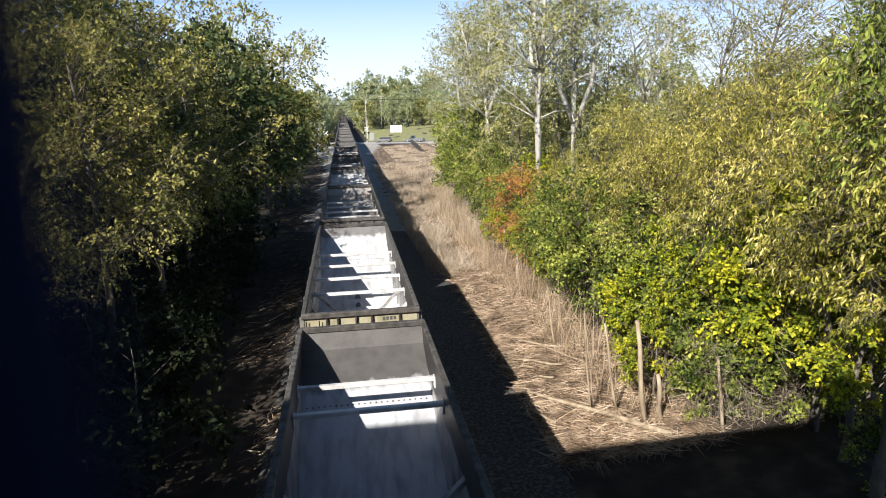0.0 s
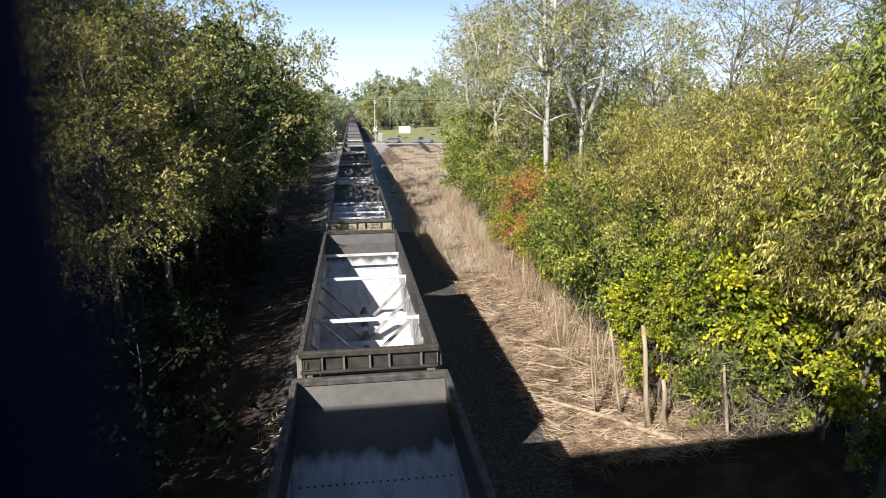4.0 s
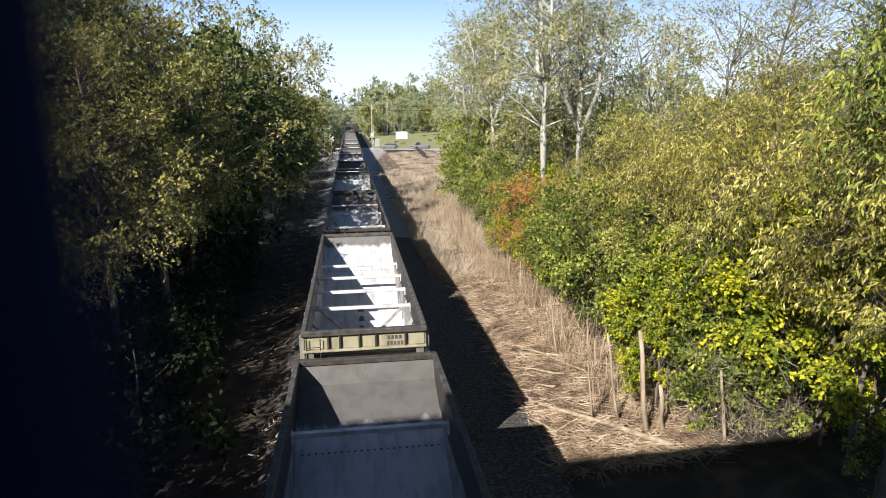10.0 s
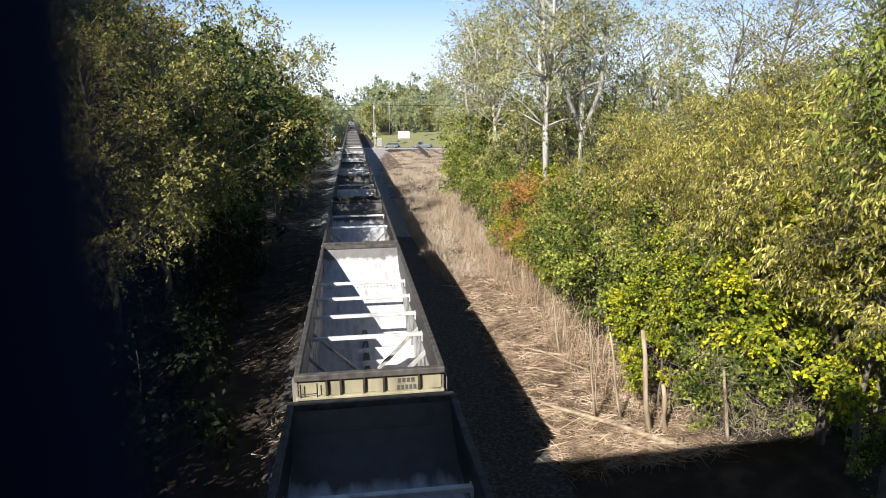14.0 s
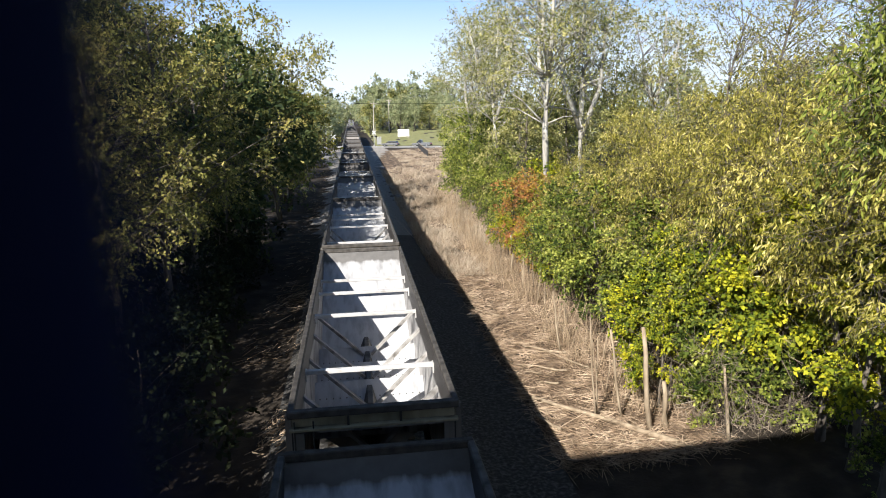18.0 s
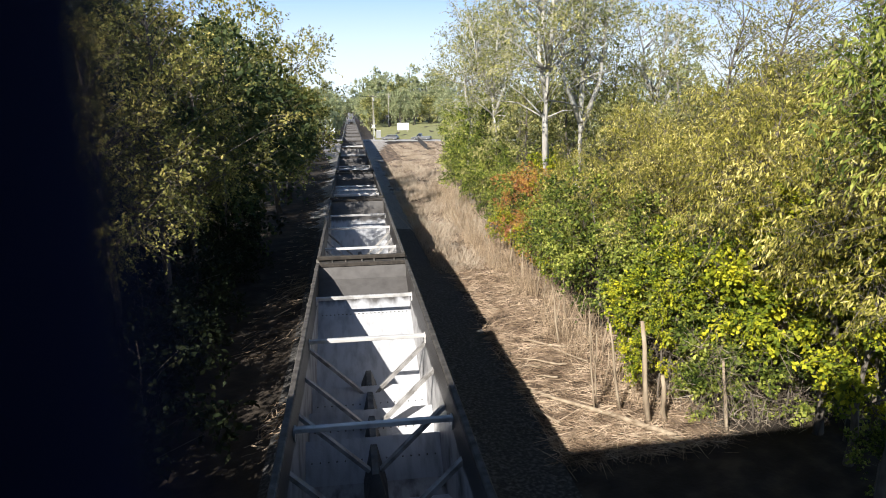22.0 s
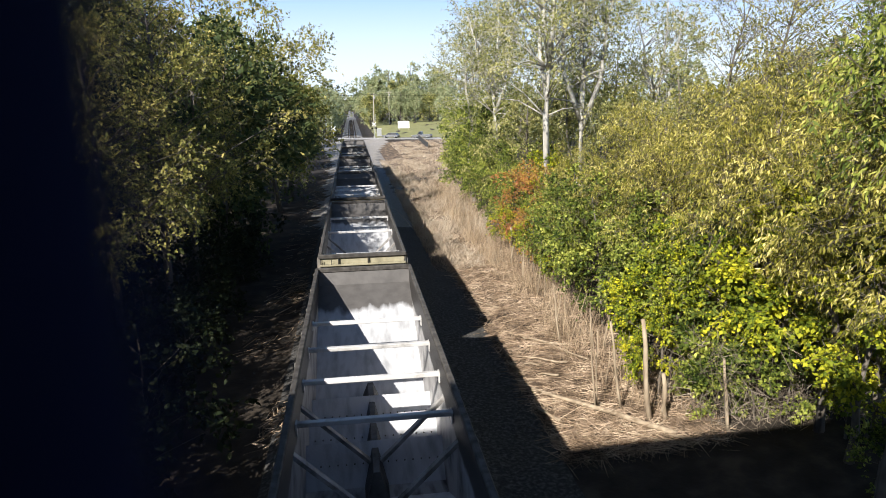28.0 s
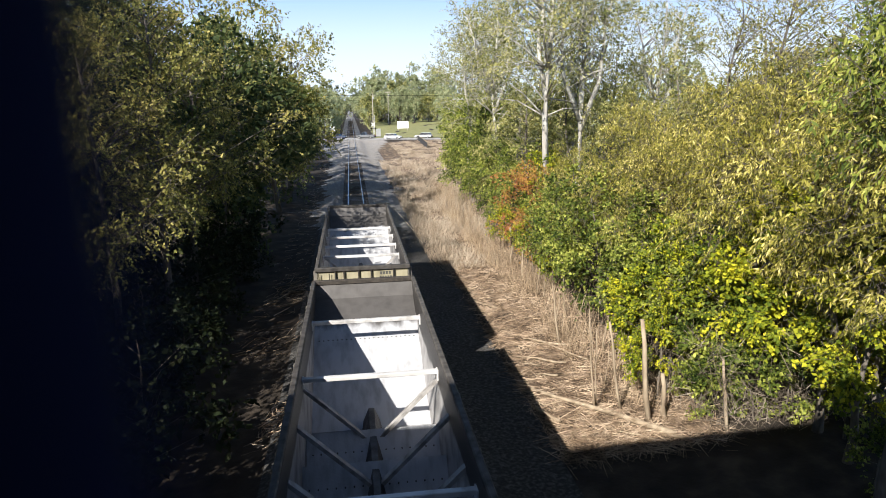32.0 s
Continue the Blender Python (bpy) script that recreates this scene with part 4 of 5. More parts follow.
# left of the track: tall wood, shade coloured into its dark-leaved trees and thickets
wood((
    # D and d trees below y = 20 are unseen, added to cast shade.
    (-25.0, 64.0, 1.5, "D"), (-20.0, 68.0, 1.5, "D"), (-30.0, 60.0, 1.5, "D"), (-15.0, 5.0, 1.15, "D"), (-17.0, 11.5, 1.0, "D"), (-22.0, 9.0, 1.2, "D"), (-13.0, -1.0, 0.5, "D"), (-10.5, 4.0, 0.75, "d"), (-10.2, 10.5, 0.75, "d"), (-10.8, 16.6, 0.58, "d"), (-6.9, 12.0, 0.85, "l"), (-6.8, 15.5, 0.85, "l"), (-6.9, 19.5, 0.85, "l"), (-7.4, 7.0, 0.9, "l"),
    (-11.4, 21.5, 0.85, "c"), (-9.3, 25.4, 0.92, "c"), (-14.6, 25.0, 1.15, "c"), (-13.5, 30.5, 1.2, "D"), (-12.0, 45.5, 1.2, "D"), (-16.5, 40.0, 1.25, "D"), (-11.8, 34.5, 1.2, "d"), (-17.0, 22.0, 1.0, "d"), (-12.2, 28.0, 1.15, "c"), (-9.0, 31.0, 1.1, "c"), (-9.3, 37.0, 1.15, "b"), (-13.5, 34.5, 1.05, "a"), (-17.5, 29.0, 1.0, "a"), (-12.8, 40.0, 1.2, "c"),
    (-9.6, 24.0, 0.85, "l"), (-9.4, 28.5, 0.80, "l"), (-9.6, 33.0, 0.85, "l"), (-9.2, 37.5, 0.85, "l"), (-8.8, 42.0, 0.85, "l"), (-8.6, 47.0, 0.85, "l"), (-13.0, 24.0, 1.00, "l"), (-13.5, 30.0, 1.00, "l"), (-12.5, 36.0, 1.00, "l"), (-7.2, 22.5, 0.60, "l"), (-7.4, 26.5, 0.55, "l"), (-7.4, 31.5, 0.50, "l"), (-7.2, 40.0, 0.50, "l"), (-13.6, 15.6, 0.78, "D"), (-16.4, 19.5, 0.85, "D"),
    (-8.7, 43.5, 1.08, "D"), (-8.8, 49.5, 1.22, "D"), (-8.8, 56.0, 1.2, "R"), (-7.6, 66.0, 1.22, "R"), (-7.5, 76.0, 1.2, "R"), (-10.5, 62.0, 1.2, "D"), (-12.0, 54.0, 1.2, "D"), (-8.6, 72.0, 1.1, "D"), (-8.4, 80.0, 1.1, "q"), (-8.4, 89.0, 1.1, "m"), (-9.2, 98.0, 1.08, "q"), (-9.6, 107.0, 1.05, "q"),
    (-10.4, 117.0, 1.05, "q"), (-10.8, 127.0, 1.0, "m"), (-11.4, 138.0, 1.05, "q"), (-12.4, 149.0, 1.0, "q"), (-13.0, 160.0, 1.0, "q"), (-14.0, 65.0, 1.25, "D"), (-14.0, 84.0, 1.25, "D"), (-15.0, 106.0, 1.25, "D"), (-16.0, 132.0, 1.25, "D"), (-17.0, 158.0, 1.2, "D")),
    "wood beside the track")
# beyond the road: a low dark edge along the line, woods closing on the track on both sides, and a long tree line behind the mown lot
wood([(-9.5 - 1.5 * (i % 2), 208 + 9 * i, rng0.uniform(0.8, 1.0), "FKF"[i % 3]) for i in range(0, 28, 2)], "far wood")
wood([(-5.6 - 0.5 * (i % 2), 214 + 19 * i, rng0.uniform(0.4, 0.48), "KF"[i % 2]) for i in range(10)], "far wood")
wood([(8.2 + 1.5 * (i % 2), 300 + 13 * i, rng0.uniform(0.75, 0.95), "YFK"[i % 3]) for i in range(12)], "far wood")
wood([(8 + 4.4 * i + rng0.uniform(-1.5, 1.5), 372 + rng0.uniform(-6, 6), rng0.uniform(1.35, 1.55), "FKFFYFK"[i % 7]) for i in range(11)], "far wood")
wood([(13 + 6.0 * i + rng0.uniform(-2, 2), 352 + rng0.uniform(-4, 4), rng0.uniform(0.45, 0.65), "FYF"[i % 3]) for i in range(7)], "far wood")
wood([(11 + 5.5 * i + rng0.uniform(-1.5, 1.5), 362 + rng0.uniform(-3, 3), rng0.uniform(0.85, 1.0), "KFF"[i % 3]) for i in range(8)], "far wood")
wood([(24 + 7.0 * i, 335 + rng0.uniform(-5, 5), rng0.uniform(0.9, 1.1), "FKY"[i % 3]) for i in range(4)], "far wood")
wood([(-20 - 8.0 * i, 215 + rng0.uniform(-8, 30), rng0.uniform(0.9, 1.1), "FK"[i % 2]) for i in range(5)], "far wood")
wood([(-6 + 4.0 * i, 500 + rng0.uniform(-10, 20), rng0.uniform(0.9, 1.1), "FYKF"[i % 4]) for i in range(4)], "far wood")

# ---- cleared strip beside the track: twigs, stalks, cut poles, logs ----
rs = np.random.default_rng(41)


def on_ground(x, y):
    return np.stack([x, y, ground_z(x, y)], -1)


# Tan litter ends at the cast shadows' edges; its shape draws the sunlit ground.
strip = part("dry_strip", grid_mesh("dry_strip", np.linspace(0, 1, 34), np.linspace(17.5, 176, 320), lambda x, y: 0 * x), FIELD_BED)
for v in strip.data.vertices:
    gy = v.co.y
    gx = 5.5 + 0.3 * math.sin(1.3 * gy) + 0.25 * math.sin(4.7 * gy) + v.co.x * float(np.interp(gy, [17, 60, 90, 120, 176], [5.2, 5.4, 7.6, 11.8, 17.8]))
    v.co = (gx, gy, float(ground_z(gx, gy)) + 0.022 + 0.02 * math.sin(5.1 * gx) * math.sin(4.3 * gy))
tagged(strip, "dry tan litter on the cleared strip, ended at shadow edges", "ground", kind="structure")
# Twigs start near the same shadow edges.
n = 24000
x = 5.2 + 5.5 * rs.beta(1.15, 1.3, n)
y = 16.9 + 34 * rs.uniform(0, 1, n) ** 1.3
a = on_ground(x, y) + np.stack([0 * x, 0 * x, rs.uniform(0.0, 0.16, n)], -1)
ang = rs.normal(-0.75, 1.5, n)
ln = 0.12 + rs.gamma(2.0, 0.17, n)
d = np.stack([np.cos(ang) * ln, np.sin(ang) * ln, rs.normal(0.05, 0.25, n) * ln], -1)
twigs = part("brush_litter", quads_mesh("brush_litter", slivers(rs, a, a + d, rs.uniform(0.003, 0.013, n))), TWIG)
tagged(twigs, "tan cut twigs and brush strewn over the cleared strip", "brush", kind="stuff")
n, nc = 10500, 430
cy = 18.5 + 58 * rs.uniform(0, 1, nc) ** 0.8
cx = 7.5 + rs.gamma(1.8, 0.9, nc) + np.interp(cy, [15, 22, 45, 77], [1.3, 0.3, 0.0, 0.9])
tuft = rs.integers(0, nc, n)
x, y = cx[tuft] + rs.normal(0, 0.28, n), cy[tuft] + rs.normal(0, 0.4, n)
a = on_ground(x, y) - np.array([0, 0, 0.05])
grow = (0.35 + rs.gamma(2.0, 0.38, nc))[tuft] * rs.uniform(0.35, 1.25, n)
d = np.stack([rs.normal(0, 0.3, n), rs.normal(0, 0.3, n), np.ones(n)], -1) * grow[:, None]
stalks = part("dry_stalks", quads_mesh("dry_stalks", slivers(rs, a, a + d, 0.003 + rs.gamma(1.5, 0.0028, n))), STRAW)
tagged(stalks, "upright dry tan weed stalks along the wood's edge", "weeds", kind="stuff")
n = 62000
y = 40 + 134 * rs.uniform(0, 1, n) ** 1.25
x = 4.4 + rs.uniform(0, 1, n) * np.interp(y, [40, 60, 90, 120, 175], [4.6, 5.8, 8.5, 13.0, 20.0])
x = np.where((y > 124) & (x < 9.0), x + 5.5, x)
a = on_ground(x, y) - np.array([0, 0, 0.03])
patch = 0.55 + 0.45 * np.sin(0.9 * x + 0.35 * y) * np.sin(0.23 * y - 0.5 * x + 1)
tall = np.interp(y, [40, 48, 80, 120, 175], [0.25, 0.75, 0.6, 0.32, 0.2]) * patch * rs.gamma(4.0, 0.25, n)
d = np.stack([rs.normal(0.15, 0.5, n), rs.normal(0, 0.5, n), np.ones(n)], -1) * tall[:, None]
field = part("dry_grass", quads_mesh("dry_grass", slivers(rs, a, a + d, np.interp(y, [40, 175], [0.012, 0.05]) * rs.uniform(0.6, 1.4, n))), FIELD)
tagged(field, "pale tan dry grass filling the strip towards the road", "grass", kind="stuff")
n = 1000
y = 27 + 95 * rs.uniform(0, 1, n) ** 1.5
x = -3.2 - 2.6 * rs.uniform(0, 1, n)
x[:240], y[:240] = -3.95 + 0.45 * rs.normal(size=240), 36.6 + 1.3 * rs.normal(size=240)
x[240:460], y[240:460] = -3.3 + 0.28 * rs.normal(size=220), 20.6 + 0.8 * rs.normal(size=220)
a = on_ground(x, y) + np.stack([0 * x, 0 * x, rs.uniform(0.0, 0.12, n)], -1)
ang = rs.normal(0.6, 0.5, n)
ln = rs.uniform(0.2, 1.1, n)
d = np.stack([np.cos(ang) * ln, np.sin(ang) * ln, rs.normal(0.02, 0.12, n) * ln], -1)
litter = part("brush_litter", quads_mesh("brush_litter", slivers(rs, a, a + d, rs.uniform(0.006, 0.022, n))), TWIG)
tagged(litter, "dry twigs and weeds on the shaded trackside", "brush", kind="stuff")
n = 6500
x = 9.8 + rs.uniform(0, 1, n) * 4.6
y = 16.8 + 6.5 * rs.uniform(0, 1, n)
z = rs.uniform(0, 1, n) ** 1.6 * 2.8
a = on_ground(x, y) + np.stack([0 * x, 0 * x, z], -1)
d = unit(rs.normal(size=(n, 3)) + np.array([0, 0, 0.25])) * rs.uniform(0.25, 0.9, n)[:, None]
thicket = part("bare_twigs", quads_mesh("bare_twigs", slivers(rs, a, a + d, rs.uniform(0.004, 0.011, n))), TWIG_GREY)
tagged(thicket, "tangle of bare grey-brown twigs under the bushes", "brush", kind="stuff")


def cut_pole(x, y, top, dx, r):
    """A dead, topped sapling that leans a little."""
    bm = bmesh.new()
    z = float(ground_z(x, y)) - 0.1
    pts = [Vector((x + dx * f + 0.03 * math.sin(7 * f + x), y + 0.05 * math.sin(5 * f + y), z + (top - z) * f)) for f in (0, 0.25, 0.5, 0.75, 1)]
    tube(bm, pts, [r, r * 0.92, r * 0.85, r * 0.75, r * 0.6], 8)
    return tagged(part("dead_sapling", bm, DEADWOOD), "bare topped sapling trunk standing in cut brush", "dead tree", "dead saplings")


for x, y, top, dx, r in ((8.74, 18.8, 3.1, -0.43, 0.1), (8.12, 19.6, 2.8, -0.55, 0.05), (7.28, 19.8, 3.2, -0.34, 0.035), (7.36, 19.9, 2.4, -0.1, 0.03), (9.28, 21.0, 1.7, -0.34, 0.09), (8.05, 26.1, 2.3, -0.4, 0.05),
                          (9.24, 18.7, 1.3, -0.2, 0.1), (8.6, 23.2, 1.3, -0.3, 0.03), (8.5, 28.2, 1.1, 0.2, 0.03), (8.7, 30.5, 1.5, -0.1, 0.04), (9.0, 33.0, 1.9, 0.1, 0.045), (9.1, 36.5, 1.6, 0.0, 0.07),
                          (9.2, 39.5, 2.2, -0.1, 0.1), (9.4, 24.6, 1.6, 0.2, 0.05), (8.3, 21.6, 0.9, 0.15, 0.025), (9.4, 29.5, 2.4, -0.2, 0.04), (10.6, 17.4, 2.2, -0.3, 0.06)):
    cut_pole(x, y, top, dx, r)


def log(x0, y0, x1, y1, r, lift=0.0):
    bm = bmesh.new()
    pts = []
    for f in (0, 0.2, 0.4, 0.6, 0.8, 1):
        x, y = x0 + (x1 - x0) * f, y0 + (y1 - y0) * f + 0.08 * math.sin(6 * f)
        pts.append(Vector((x, y, float(ground_z(x, y)) + r * 0.8 + 0.09 + lift)))
    tube(bm, pts, [r * (1 - 0.45 * i / 5) for i in range(6)][::-1], 8)
    return tagged(part("fallen_log", bm, DEADWOOD), "bleached fallen pole lying across the cut brush", "log", "fallen poles")


for row in ((5.64, 21.8, 8.97, 17.5, 0.1), (6.6, 26.7, 8.14, 25.6, 0.06), (5.9, 25.0, 7.6, 23.9, 0.05), (7.0, 26.8, 8.46, 23.8, 0.04), (6.2, 23.0, 6.9, 22.7, 0.05), (6.0, 24.0, 6.6, 23.9, 0.05), (7.9, 19.0, 9.2, 17.1, 0.05), (5.3, 20.4, 5.9, 19.3, 0.05), (5.6, 33.0, 6.6, 31.5, 0.05), (7.2, 18.2, 9.0, 17.0, 0.035)):
    log(*row)

# ---- road crossing in the distance ----
ROAD = mat("worn_road", [(0.3, (0.3, 0.29, 0.28)), (0.7, (0.42, 0.41, 0.4))], 1, 0.9)
PAINT_GREY = mat("grey_car_paint", [(0.3, (0.12, 0.125, 0.13)), (0.7, (0.15, 0.155, 0.16))], 3, 0.3, spec=0.6)
PAINT_SILVER = mat("silver_car_paint", [(0.3, (0.5, 0.5, 0.51)), (0.7, (0.6, 0.6, 0.6))], 3, 0.3, spec=0.6)
PAINT_BLUE = mat("dark_blue_car_paint", [(0.3, (0.03, 0.035, 0.06)), (0.7, (0.04, 0.045, 0.075))], 3, 0.3, spec=0.6)
GLASS_DARK = mat("tinted_glass", [(0.3, (0.015, 0.017, 0.02)), (0.7, (0.025, 0.028, 0.03))], 3, 0.08, spec=0.8)
LAMP_RED = mat("red_lens", [(0.3, (0.35, 0.02, 0.02)), (0.7, (0.45, 0.03, 0.03))], 3, 0.3)
FABRIC = mat("silt_fabric", [(0.3, (0.03, 0.03, 0.032)), (0.7, (0.07, 0.07, 0.07))], 2, 0.9)
GRAVEL = mat("pale_gravel", [(0.3, (0.2, 0.185, 0.17)), (0.6, (0.33, 0.31, 0.29)), (0.8, (0.46, 0.44, 0.41))], 3, 0.95, bump=0.8, bump_scale=20)
WOOD_POLE = mat("weathered_pole", [(0.3, (0.42, 0.37, 0.31)), (0.7, (0.62, 0.57, 0.5))], 4, 0.9, stretch=(1, 1, 0.2))


def road_y(x, off=0.0):
    return 190.6 - ROAD_SKEW * x + off


def road_pose(x, heading):
    """Pose on the road: heading 1 drives towards +x in the near lane, -1 towards -x in the far lane."""
    a = math.degrees(math.atan2(-ROAD_SKEW, 1))
    return pose(x, road_y(x, -2.2 if heading > 0 else 2.2), 0.215, 0, 0, a if heading > 0 else a + 180)


bm = bmesh.new()
xs = np.linspace(-78, 78, 40)
lo, hi = [[bm.verts.new((q, road_y(q, o), 0.205)) for q in xs] for o in (-4.6, 4.6)]
for i in range(len(xs) - 1):
    bm.faces.new((lo[i], lo[i + 1], hi[i + 1], hi[i]))
road = tagged(part("road", bm, ROAD), "pale worn two-lane road crossing the railway", "road", kind="structure")
for o in (-4.3, -0.08, 0.08, 4.3):
    bm = bmesh.new()
    lo, hi = [[bm.verts.new((q, road_y(q, o + e), 0.209)) for q in xs] for e in (-0.06, 0.06)]
    for i in range(len(xs) - 1):
        bm.faces.new((lo[i], lo[i + 1], hi[i + 1], hi[i]))
    part("road_line", bm, WHITE, road)
apron = part("gravel_apron", grid_mesh("gravel_apron", np.linspace(0, 1, 30), np.linspace(112, 184, 90), lambda x, y: 0 * x), GRAVEL)
for v in apron.data.vertices:
    f, gy = v.co.x, v.co.y
    edge = float(np.interp(gy, [112, 150, 184], [3.6, 5.4, 9.6])) + 0.5 * math.sin(0.9 * gy) + 0.3 * math.sin(2.3 * gy)
    far = float(np.interp(gy, [112, 140, 184], [-3.4, -5.5, -9.0])) + 0.4 * math.sin(1.1 * gy)
    gx = far + f * (edge - far)
    v.co = (gx, gy, float(ground_z(gx, gy)) + 0.07 + 0.02 * math.sin(2.1 * gx) * math.sin(1.7 * gy))
tagged(apron, "pale gravel apron along the track by the crossing", "gravel", kind="structure")
lot = part("lawn", grid_mesh("lawn", np.linspace(7, 70, 30), np.linspace(0, 1, 20), lambda x, y: 0 * x), GRASS)
for v in lot.data.vertices:
    gx, f = v.co.x, v.co.y
    gy = road_y(gx, 6.5) + f * 210
    v.co = (gx, gy, float(ground_z(gx, gy)) + 0.05)
tagged(lot, "sunlit mown grass lot behind the road", "lawn", kind="structure")


def vehicle(label, paint, length, height, pickup=False):
    """A road vehicle facing +x with its wheels on z = 0."""
    v = tagged(new("car"), label, "car", "traffic at the crossing")
    hl, w = length / 2, 0.9
    body = bmesh.new()
    prof = [(-hl, 0.3), (hl, 0.3), (hl, 0.62), (hl * 0.92, 0.8), (hl * 0.4, 0.95), (-hl * 0.95, 0.98), (-hl, 0.7)]
    rings = [[body.verts.new((px_, s * w * (0.96 if pz > 0.8 else 1.0), pz)) for px_, pz in prof] for s in (-1, 1)]
    body.faces.new(rings[0])
    body.faces.new(rings[1][::-1])
    for i in range(len(prof)):
        j = (i + 1) % len(prof)
        body.faces.new((rings[0][j], rings[0][i], rings[1][i], rings[1][j]))
    bmesh.ops.bevel(body, geom=list(body.edges), offset=0.05, segments=2, affect="EDGES")
    shell = part("body", body, paint, v)
    cab = bmesh.new()
    back = -hl * (0.05 if pickup else 0.86)
    r = bmesh.ops.create_cube(cab, size=1.0)
    for q in r["verts"]:
        up = q.co.z > 0
        q.co = Vector(((hl * (0.22 if up else 0.48)) if q.co.x > 0 else back + (0.15 if up else 0), q.co.y * 2 * w * (0.78 if up else 0.94), height - 0.06 if up else 0.95))
    part("glass_house", cab, GLASS_DARK, v, "tinted windows")
    part("roof", boxes((back + 0.12, hl * 0.24, -w * 0.79, w * 0.79, height - 0.06, height), bevel=0.025), paint, v)
    for fx in (-0.62, 0.62):
        for s in (-1, 1):
            wb = bmesh.new()
            rod(wb, (fx * hl, s * (w - 0.2), 0.33), (fx * hl, s * (w + 0.02), 0.33), 0.33, 0.33, 14)
            wheel = part("wheel", wb, BLACK, v)
            part("rim", rods(((fx * hl, s * (w + 0.021), 0.33), (fx * hl, s * (w + 0.03), 0.33), 0.19, 0.17), sides=10), GALV, wheel)
    for s in (-1, 1):
        part("headlight", boxes((hl - 0.04, hl + 0.01, s * 0.65 - 0.16, s * 0.65 + 0.16, 0.58, 0.72)), WHITE, v)
        part("tail_light", boxes((-hl - 0.01, -hl + 0.04, s * 0.68 - 0.12, s * 0.68 + 0.12, 0.62, 0.82)), LAMP_RED, v)
    for e in (-1, 1):
        part("bumper", boxes((e * hl - 0.06, e * hl + 0.06, -w * 0.95, w * 0.95, 0.32, 0.52), bevel=0.03), BLACK, v)
    return v


TRAFFIC = [
    (vehicle("dark grey sedan waiting at the railway crossing", PAINT_GREY, 4.7, 1.45), -1, [(0, 10.4), (28.5, 10.4), (29.5, 7.0), (30.5, -2.5), (31.5, -15.0), (32, -22.0)]),
    (vehicle("dark grey pickup truck in the queue at the crossing", PAINT_GREY, 5.4, 1.8, True), -1, [(0, 18.8), (28.6, 18.8), (29.5, 15.6), (30.5, 11.5), (31, 9.2), (32, 3.8)]),
    (vehicle("white sedan driving across the railway", WHITE, 4.7, 1.45), 1, [(0, -24.0), (28.6, -24.0), (30.5, -2.0), (31, 3.2), (32, 11.0)]),
    (vehicle("dark blue sedan beside the crossing signal", PAINT_BLUE, 4.6, 1.45), 1, [(0, -32.0), (29.5, -32.0), (31, -14.0), (32, -4.0)]),
    (vehicle("silver car farther back in the queue", PAINT_SILVER, 4.7, 1.5), -1, [(0, 34.0), (29.0, 34.0), (31, 22.0), (32, 19.4)]),
]


def crossing_signal(x, y, facing):
    s = tagged(new("crossing_signal"), "railway crossing signal mast with crossbuck and lamps", "signal", "crossing signals")
    z = float(ground_z(x, y))
    part("mast", rods(((x, y, z - 0.1), (x, y, z + 4.6), 0.07), sides=8), GALV, s)
    part("base", boxes((x - 0.3, x + 0.3, y - 0.3, y + 0.3, z - 0.05, z + 0.5), bevel=0.05), CONCRETE, s)
    for r in (1, -1):
        bm = boxes((-0.75, 0.75, -0.02, 0.02, -0.12, 0.12))
        bmesh.ops.transform(bm, matrix=pose(x, y - 0.1 - 0.05 * (r > 0), z + 4.1, 0, 42 * r, 0), verts=bm.verts)
        part("crossbuck_board", bm, WHITE, s)
    part("lamp_bar", boxes((x - 0.7, x + 0.7, y - 0.06, y + 0.06, z + 2.9, z + 2.98)), STEEL_DARK, s)
    for e in (-0.6, 0.6):
        part("lamp_hood", rods(((x + e, y - 0.12, z + 2.9), (x + e, y + 0.12, z + 2.9), 0.3), sides=14), BLACK, s)
    part("gate_arm", rods(((x + 0.2, y, z + 1.2), (x + 0.5 * facing, y, z + 7.0), 0.05, 0.03), sides=6), WHITE, s)
    return s


crossing_signal(-5.0, 178.0, -1)
crossing_signal(6.4, 203.0, 1)
mast = part("signal_mast", rods(((-6.9, 180.5, -0.5), (-6.9, 180.5, 6.6), 0.09, 0.07), sides=8), GALV)
tagged(mast, "slim pale signal mast beside the track", "mast")
cab = tagged(new("signal_cabinet"), "pale metal signal cabinet beside the crossing", "cabinet")
part("body", boxes((7.4, 8.8, 209.0, 210.2, -0.2, 2.0), bevel=0.03), GALV, cab)
part("roof", boxes((7.3, 8.9, 208.9, 210.3, 2.003, 2.1), bevel=0.02), WHITE, cab)
sign = tagged(new("sign_board"), "large blank white board standing on the grass lot", "sign")
part("board", boxes((16.1, 20.2, 240.9, 241.1, 0.9, 3.4), bevel=0.02), WHITE, sign)
for x in (16.6, 19.7):
    part("leg", boxes((x - 0.08, x + 0.08, 241.1, 241.25, -0.3, 3.3)), WOOD_POLE, sign)


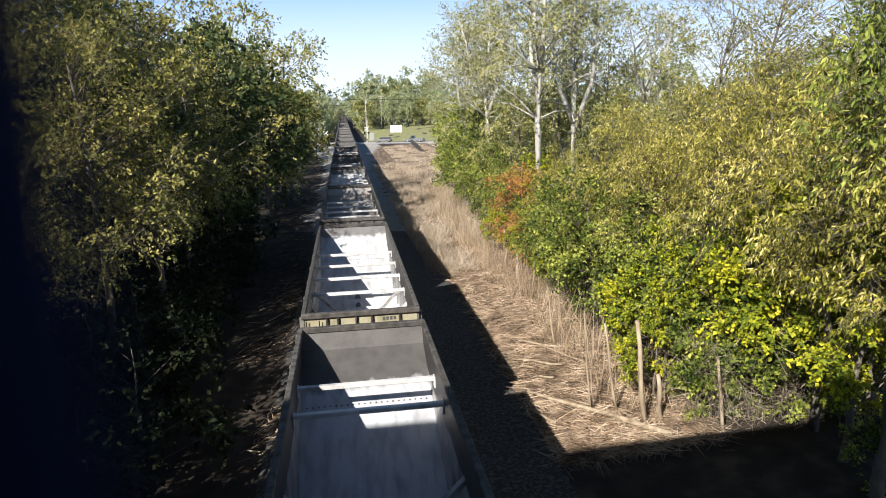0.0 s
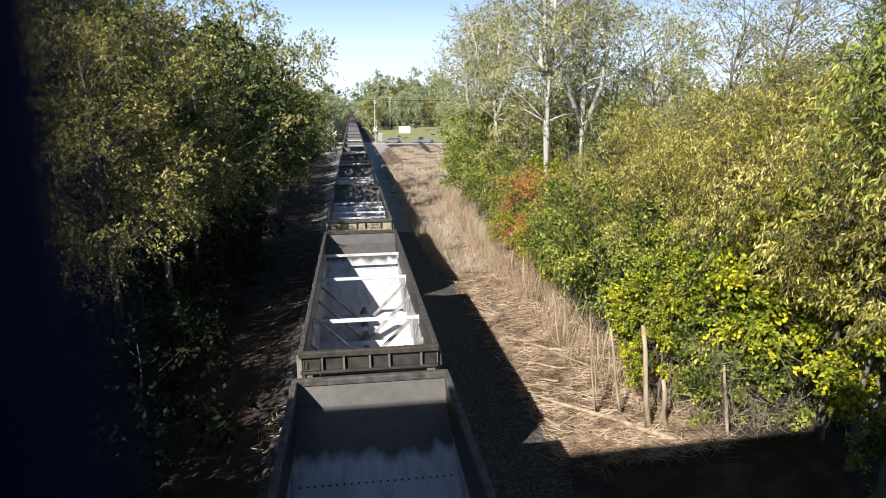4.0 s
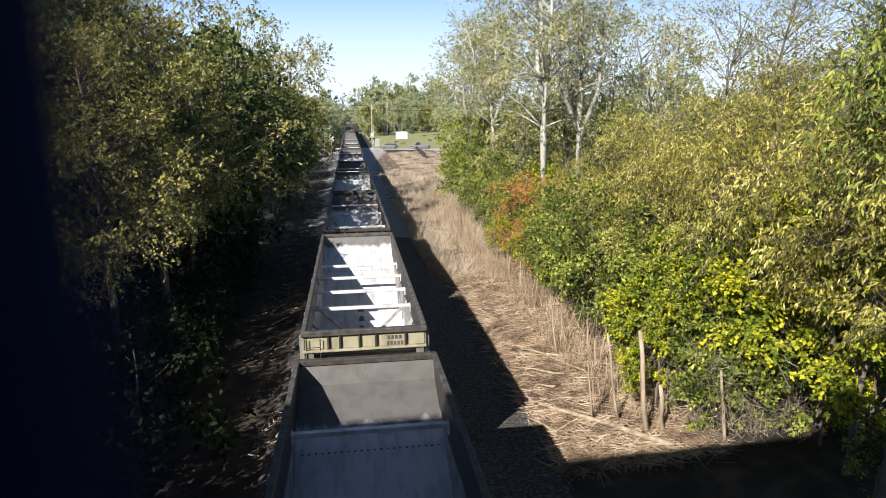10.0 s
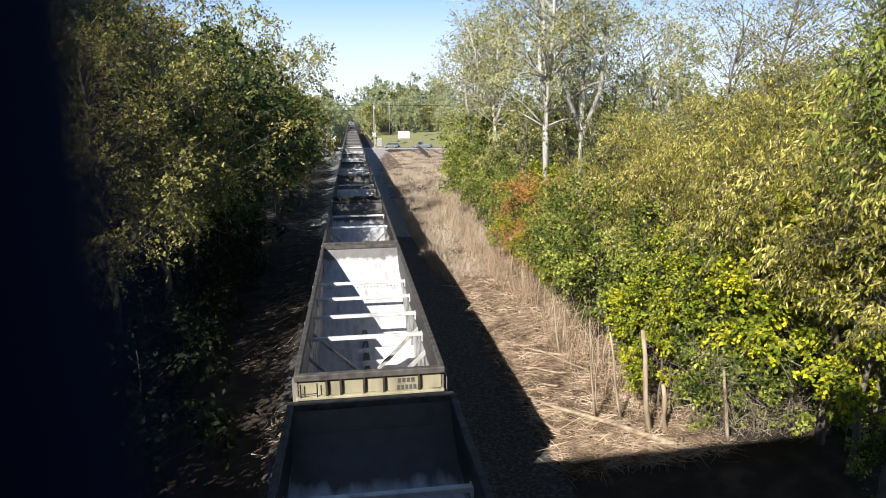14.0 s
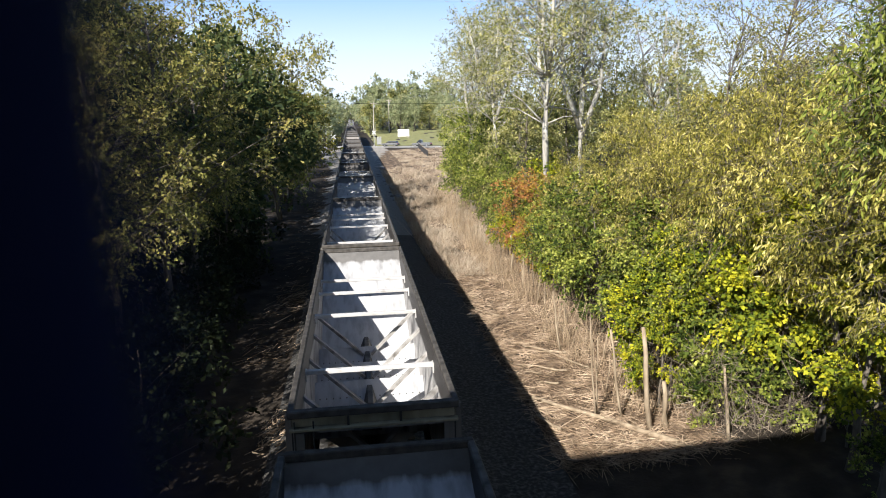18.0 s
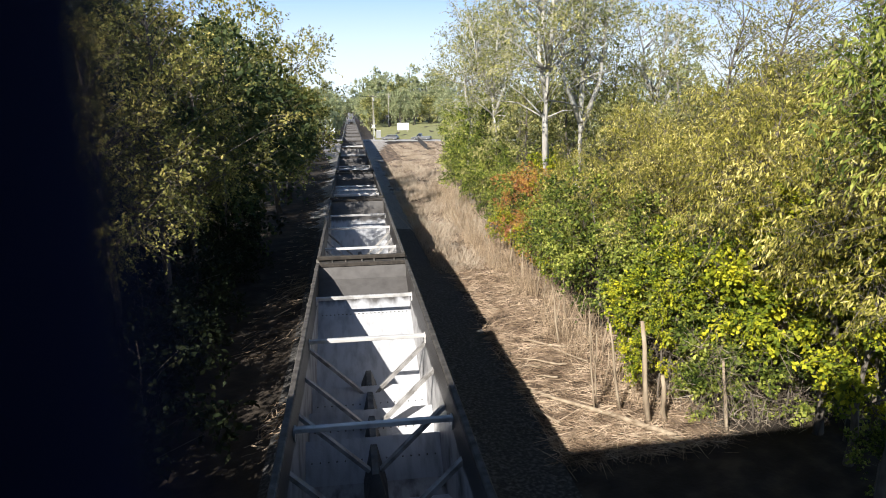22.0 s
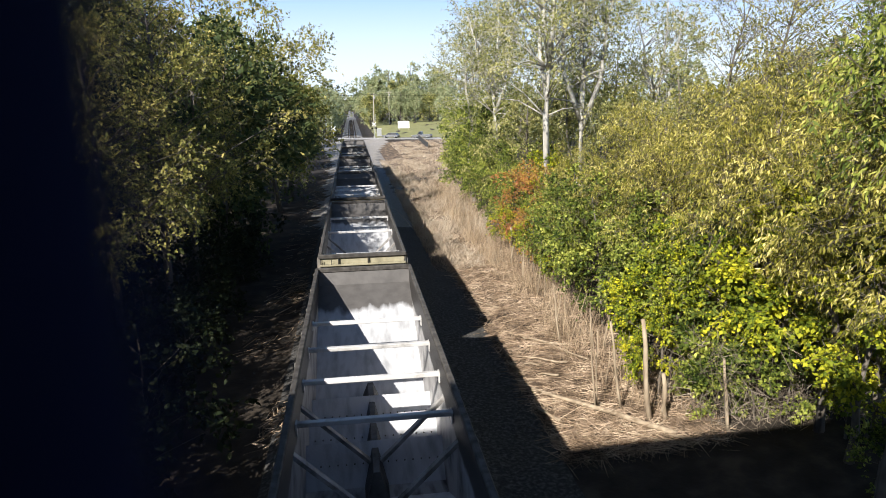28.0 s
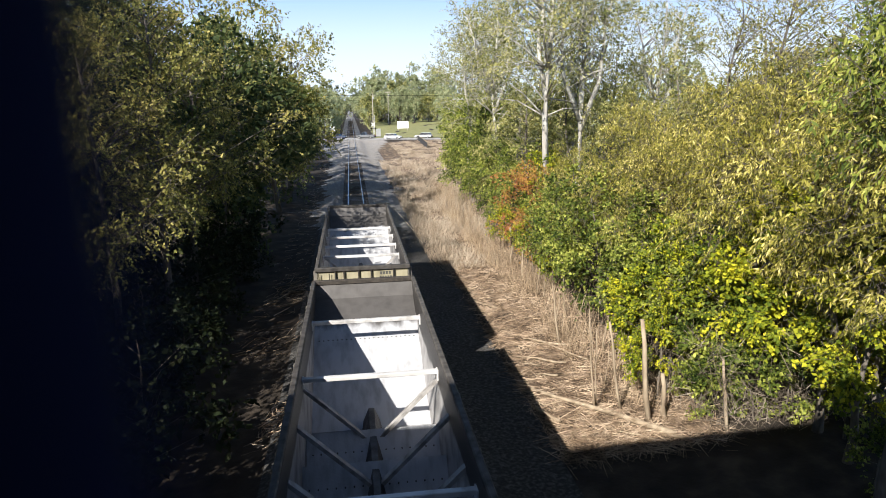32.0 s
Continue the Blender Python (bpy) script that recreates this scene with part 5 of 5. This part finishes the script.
def utility_pole(x, y, h):
    u = tagged(new("utility_pole"), "weathered wooden utility pole with crossarm", "pole", "utility poles")
    z = float(ground_z(x, y)) - 0.3
    part("shaft", rods(((x, y, z), (x + 0.25, y, z + h), 0.2, 0.13), sides=10), WOOD_POLE, u)
    arm = part("crossarm", boxes((x - 1.2, x + 1.6, y - 0.08, y + 0.08, z + h - 0.8, z + h - 0.62)), WOOD_POLE, u)
    for e in (-1.1, -0.4, 0.9, 1.5):
        part("insulator", rods(((x + e, y, z + h - 0.62), (x + e, y, z + h - 0.4), 0.06, 0.04), sides=6), GLASS_DARK, arm)
    part("transformer", rods(((x + 0.55, y - 0.1, z + h - 2.4), (x + 0.55, y - 0.1, z + h - 1.4), 0.28), sides=12), GALV, u)


utility_pole(9.2, 288.0, 14.5)
utility_pole(17.6, 322.0, 15.5)
for k, (z, dy) in enumerate(((13.2, 0), (13.3, 1.0), (11.2, 0.3))):
    bm = bmesh.new()
    for a_, b_ in ((-95, 9.2), (9.2, 17.6), (17.6, 150)):
        ya, yb = [318 + 0.24 * (q - 17.6) * 0 + (288 - 322) * (17.6 - q) / 8.4 if 9.2 <= q <= 17.6 else (284 if q < 9 else 322) for q in (a_, b_)]
        last = None
        for f in range(9):
            q = f / 8
            p_ = (a_ + (b_ - a_) * q, ya + (yb - ya) * q + dy, z - 4 * q * (1 - q) * 0.004 * (b_ - a_))
            if last:
                rod(bm, last, p_, 0.035, 0.035, 4)
            last = p_
    tagged(part("power_line", bm, BLACK), "thin black power line strung between the poles", "cable", "power lines")
bm = bmesh.new()
for i in range(14):
    f0, f1 = i / 14, (i + 1) / 14
    p0, p1 = [(15.6 + 1.5 * f, 142 + 36 * f) for f in (f0, f1)]
    z0, z1 = float(ground_z(*p0)), float(ground_z(*p1))
    sheet(bm, [(p0[0], p0[1], z0 - 0.1), (p1[0], p1[1], z1 - 0.1), (p1[0], p1[1], z1 + 1.25 + 0.06 * (i % 3)), (p0[0], p0[1], z0 + 1.25 + 0.06 * ((i + 2) % 3))], 0.03)
fence = tagged(part("silt_fence", bm, FABRIC), "sagging black fabric fence across the dry grass", "fence")
for i in range(15):
    x, y = 15.65 + 1.5 * i / 14, 142 + 36 * i / 14
    part("stake", boxes((x, x + 0.06, y - 0.03, y + 0.03, float(ground_z(x, y)) - 0.2, float(ground_z(x, y)) + 1.5)), DEADWOOD, fence)

# ---- sleepers under the rails, those seen when the train has gone as pieces ----
tie_me = bpy.data.meshes.new("tie")
bm = boxes((-1.3, 1.3, -0.115, 0.115, 0.0, 0.16), bevel=0.012)
bm.to_mesh(tie_me)
bm.free()
tie_me.materials.append(TIE)
for i in range(290):
    y = 34.0 + i * 0.53
    t = new("tie", tie_me)
    t.parent = bed if y > 55 else bed0
    t.matrix_world = pose(TRACK_X + rs.normal(0, 0.02), y + rs.normal(0, 0.015), -0.008 + rs.normal(0, 0.006), 0, 0, rs.normal(0, 0.5))
bm = bmesh.new()
for i in range(560):
    y = 203.0 + i * 0.53 if i < 380 else 33.4 - (i - 380) * 0.53
    box(bm, TRACK_X - 1.3, TRACK_X + 1.3, y - 0.115, y + 0.115, -0.01, 0.15)
tagged(part("far_ties", bm, TIE, bed2), kind="stuff")


# ---- moving things ----
def motions():
    for c, home in CARS:
        walk(c, [(t, pose(TRACK_X, home - PITCH * t, 0.3)) for t in range(0, 33, 4)])
    for v, heading, rows in TRAFFIC:
        walk(v, [(t, road_pose(x, heading)) for t, x in rows])


motions()
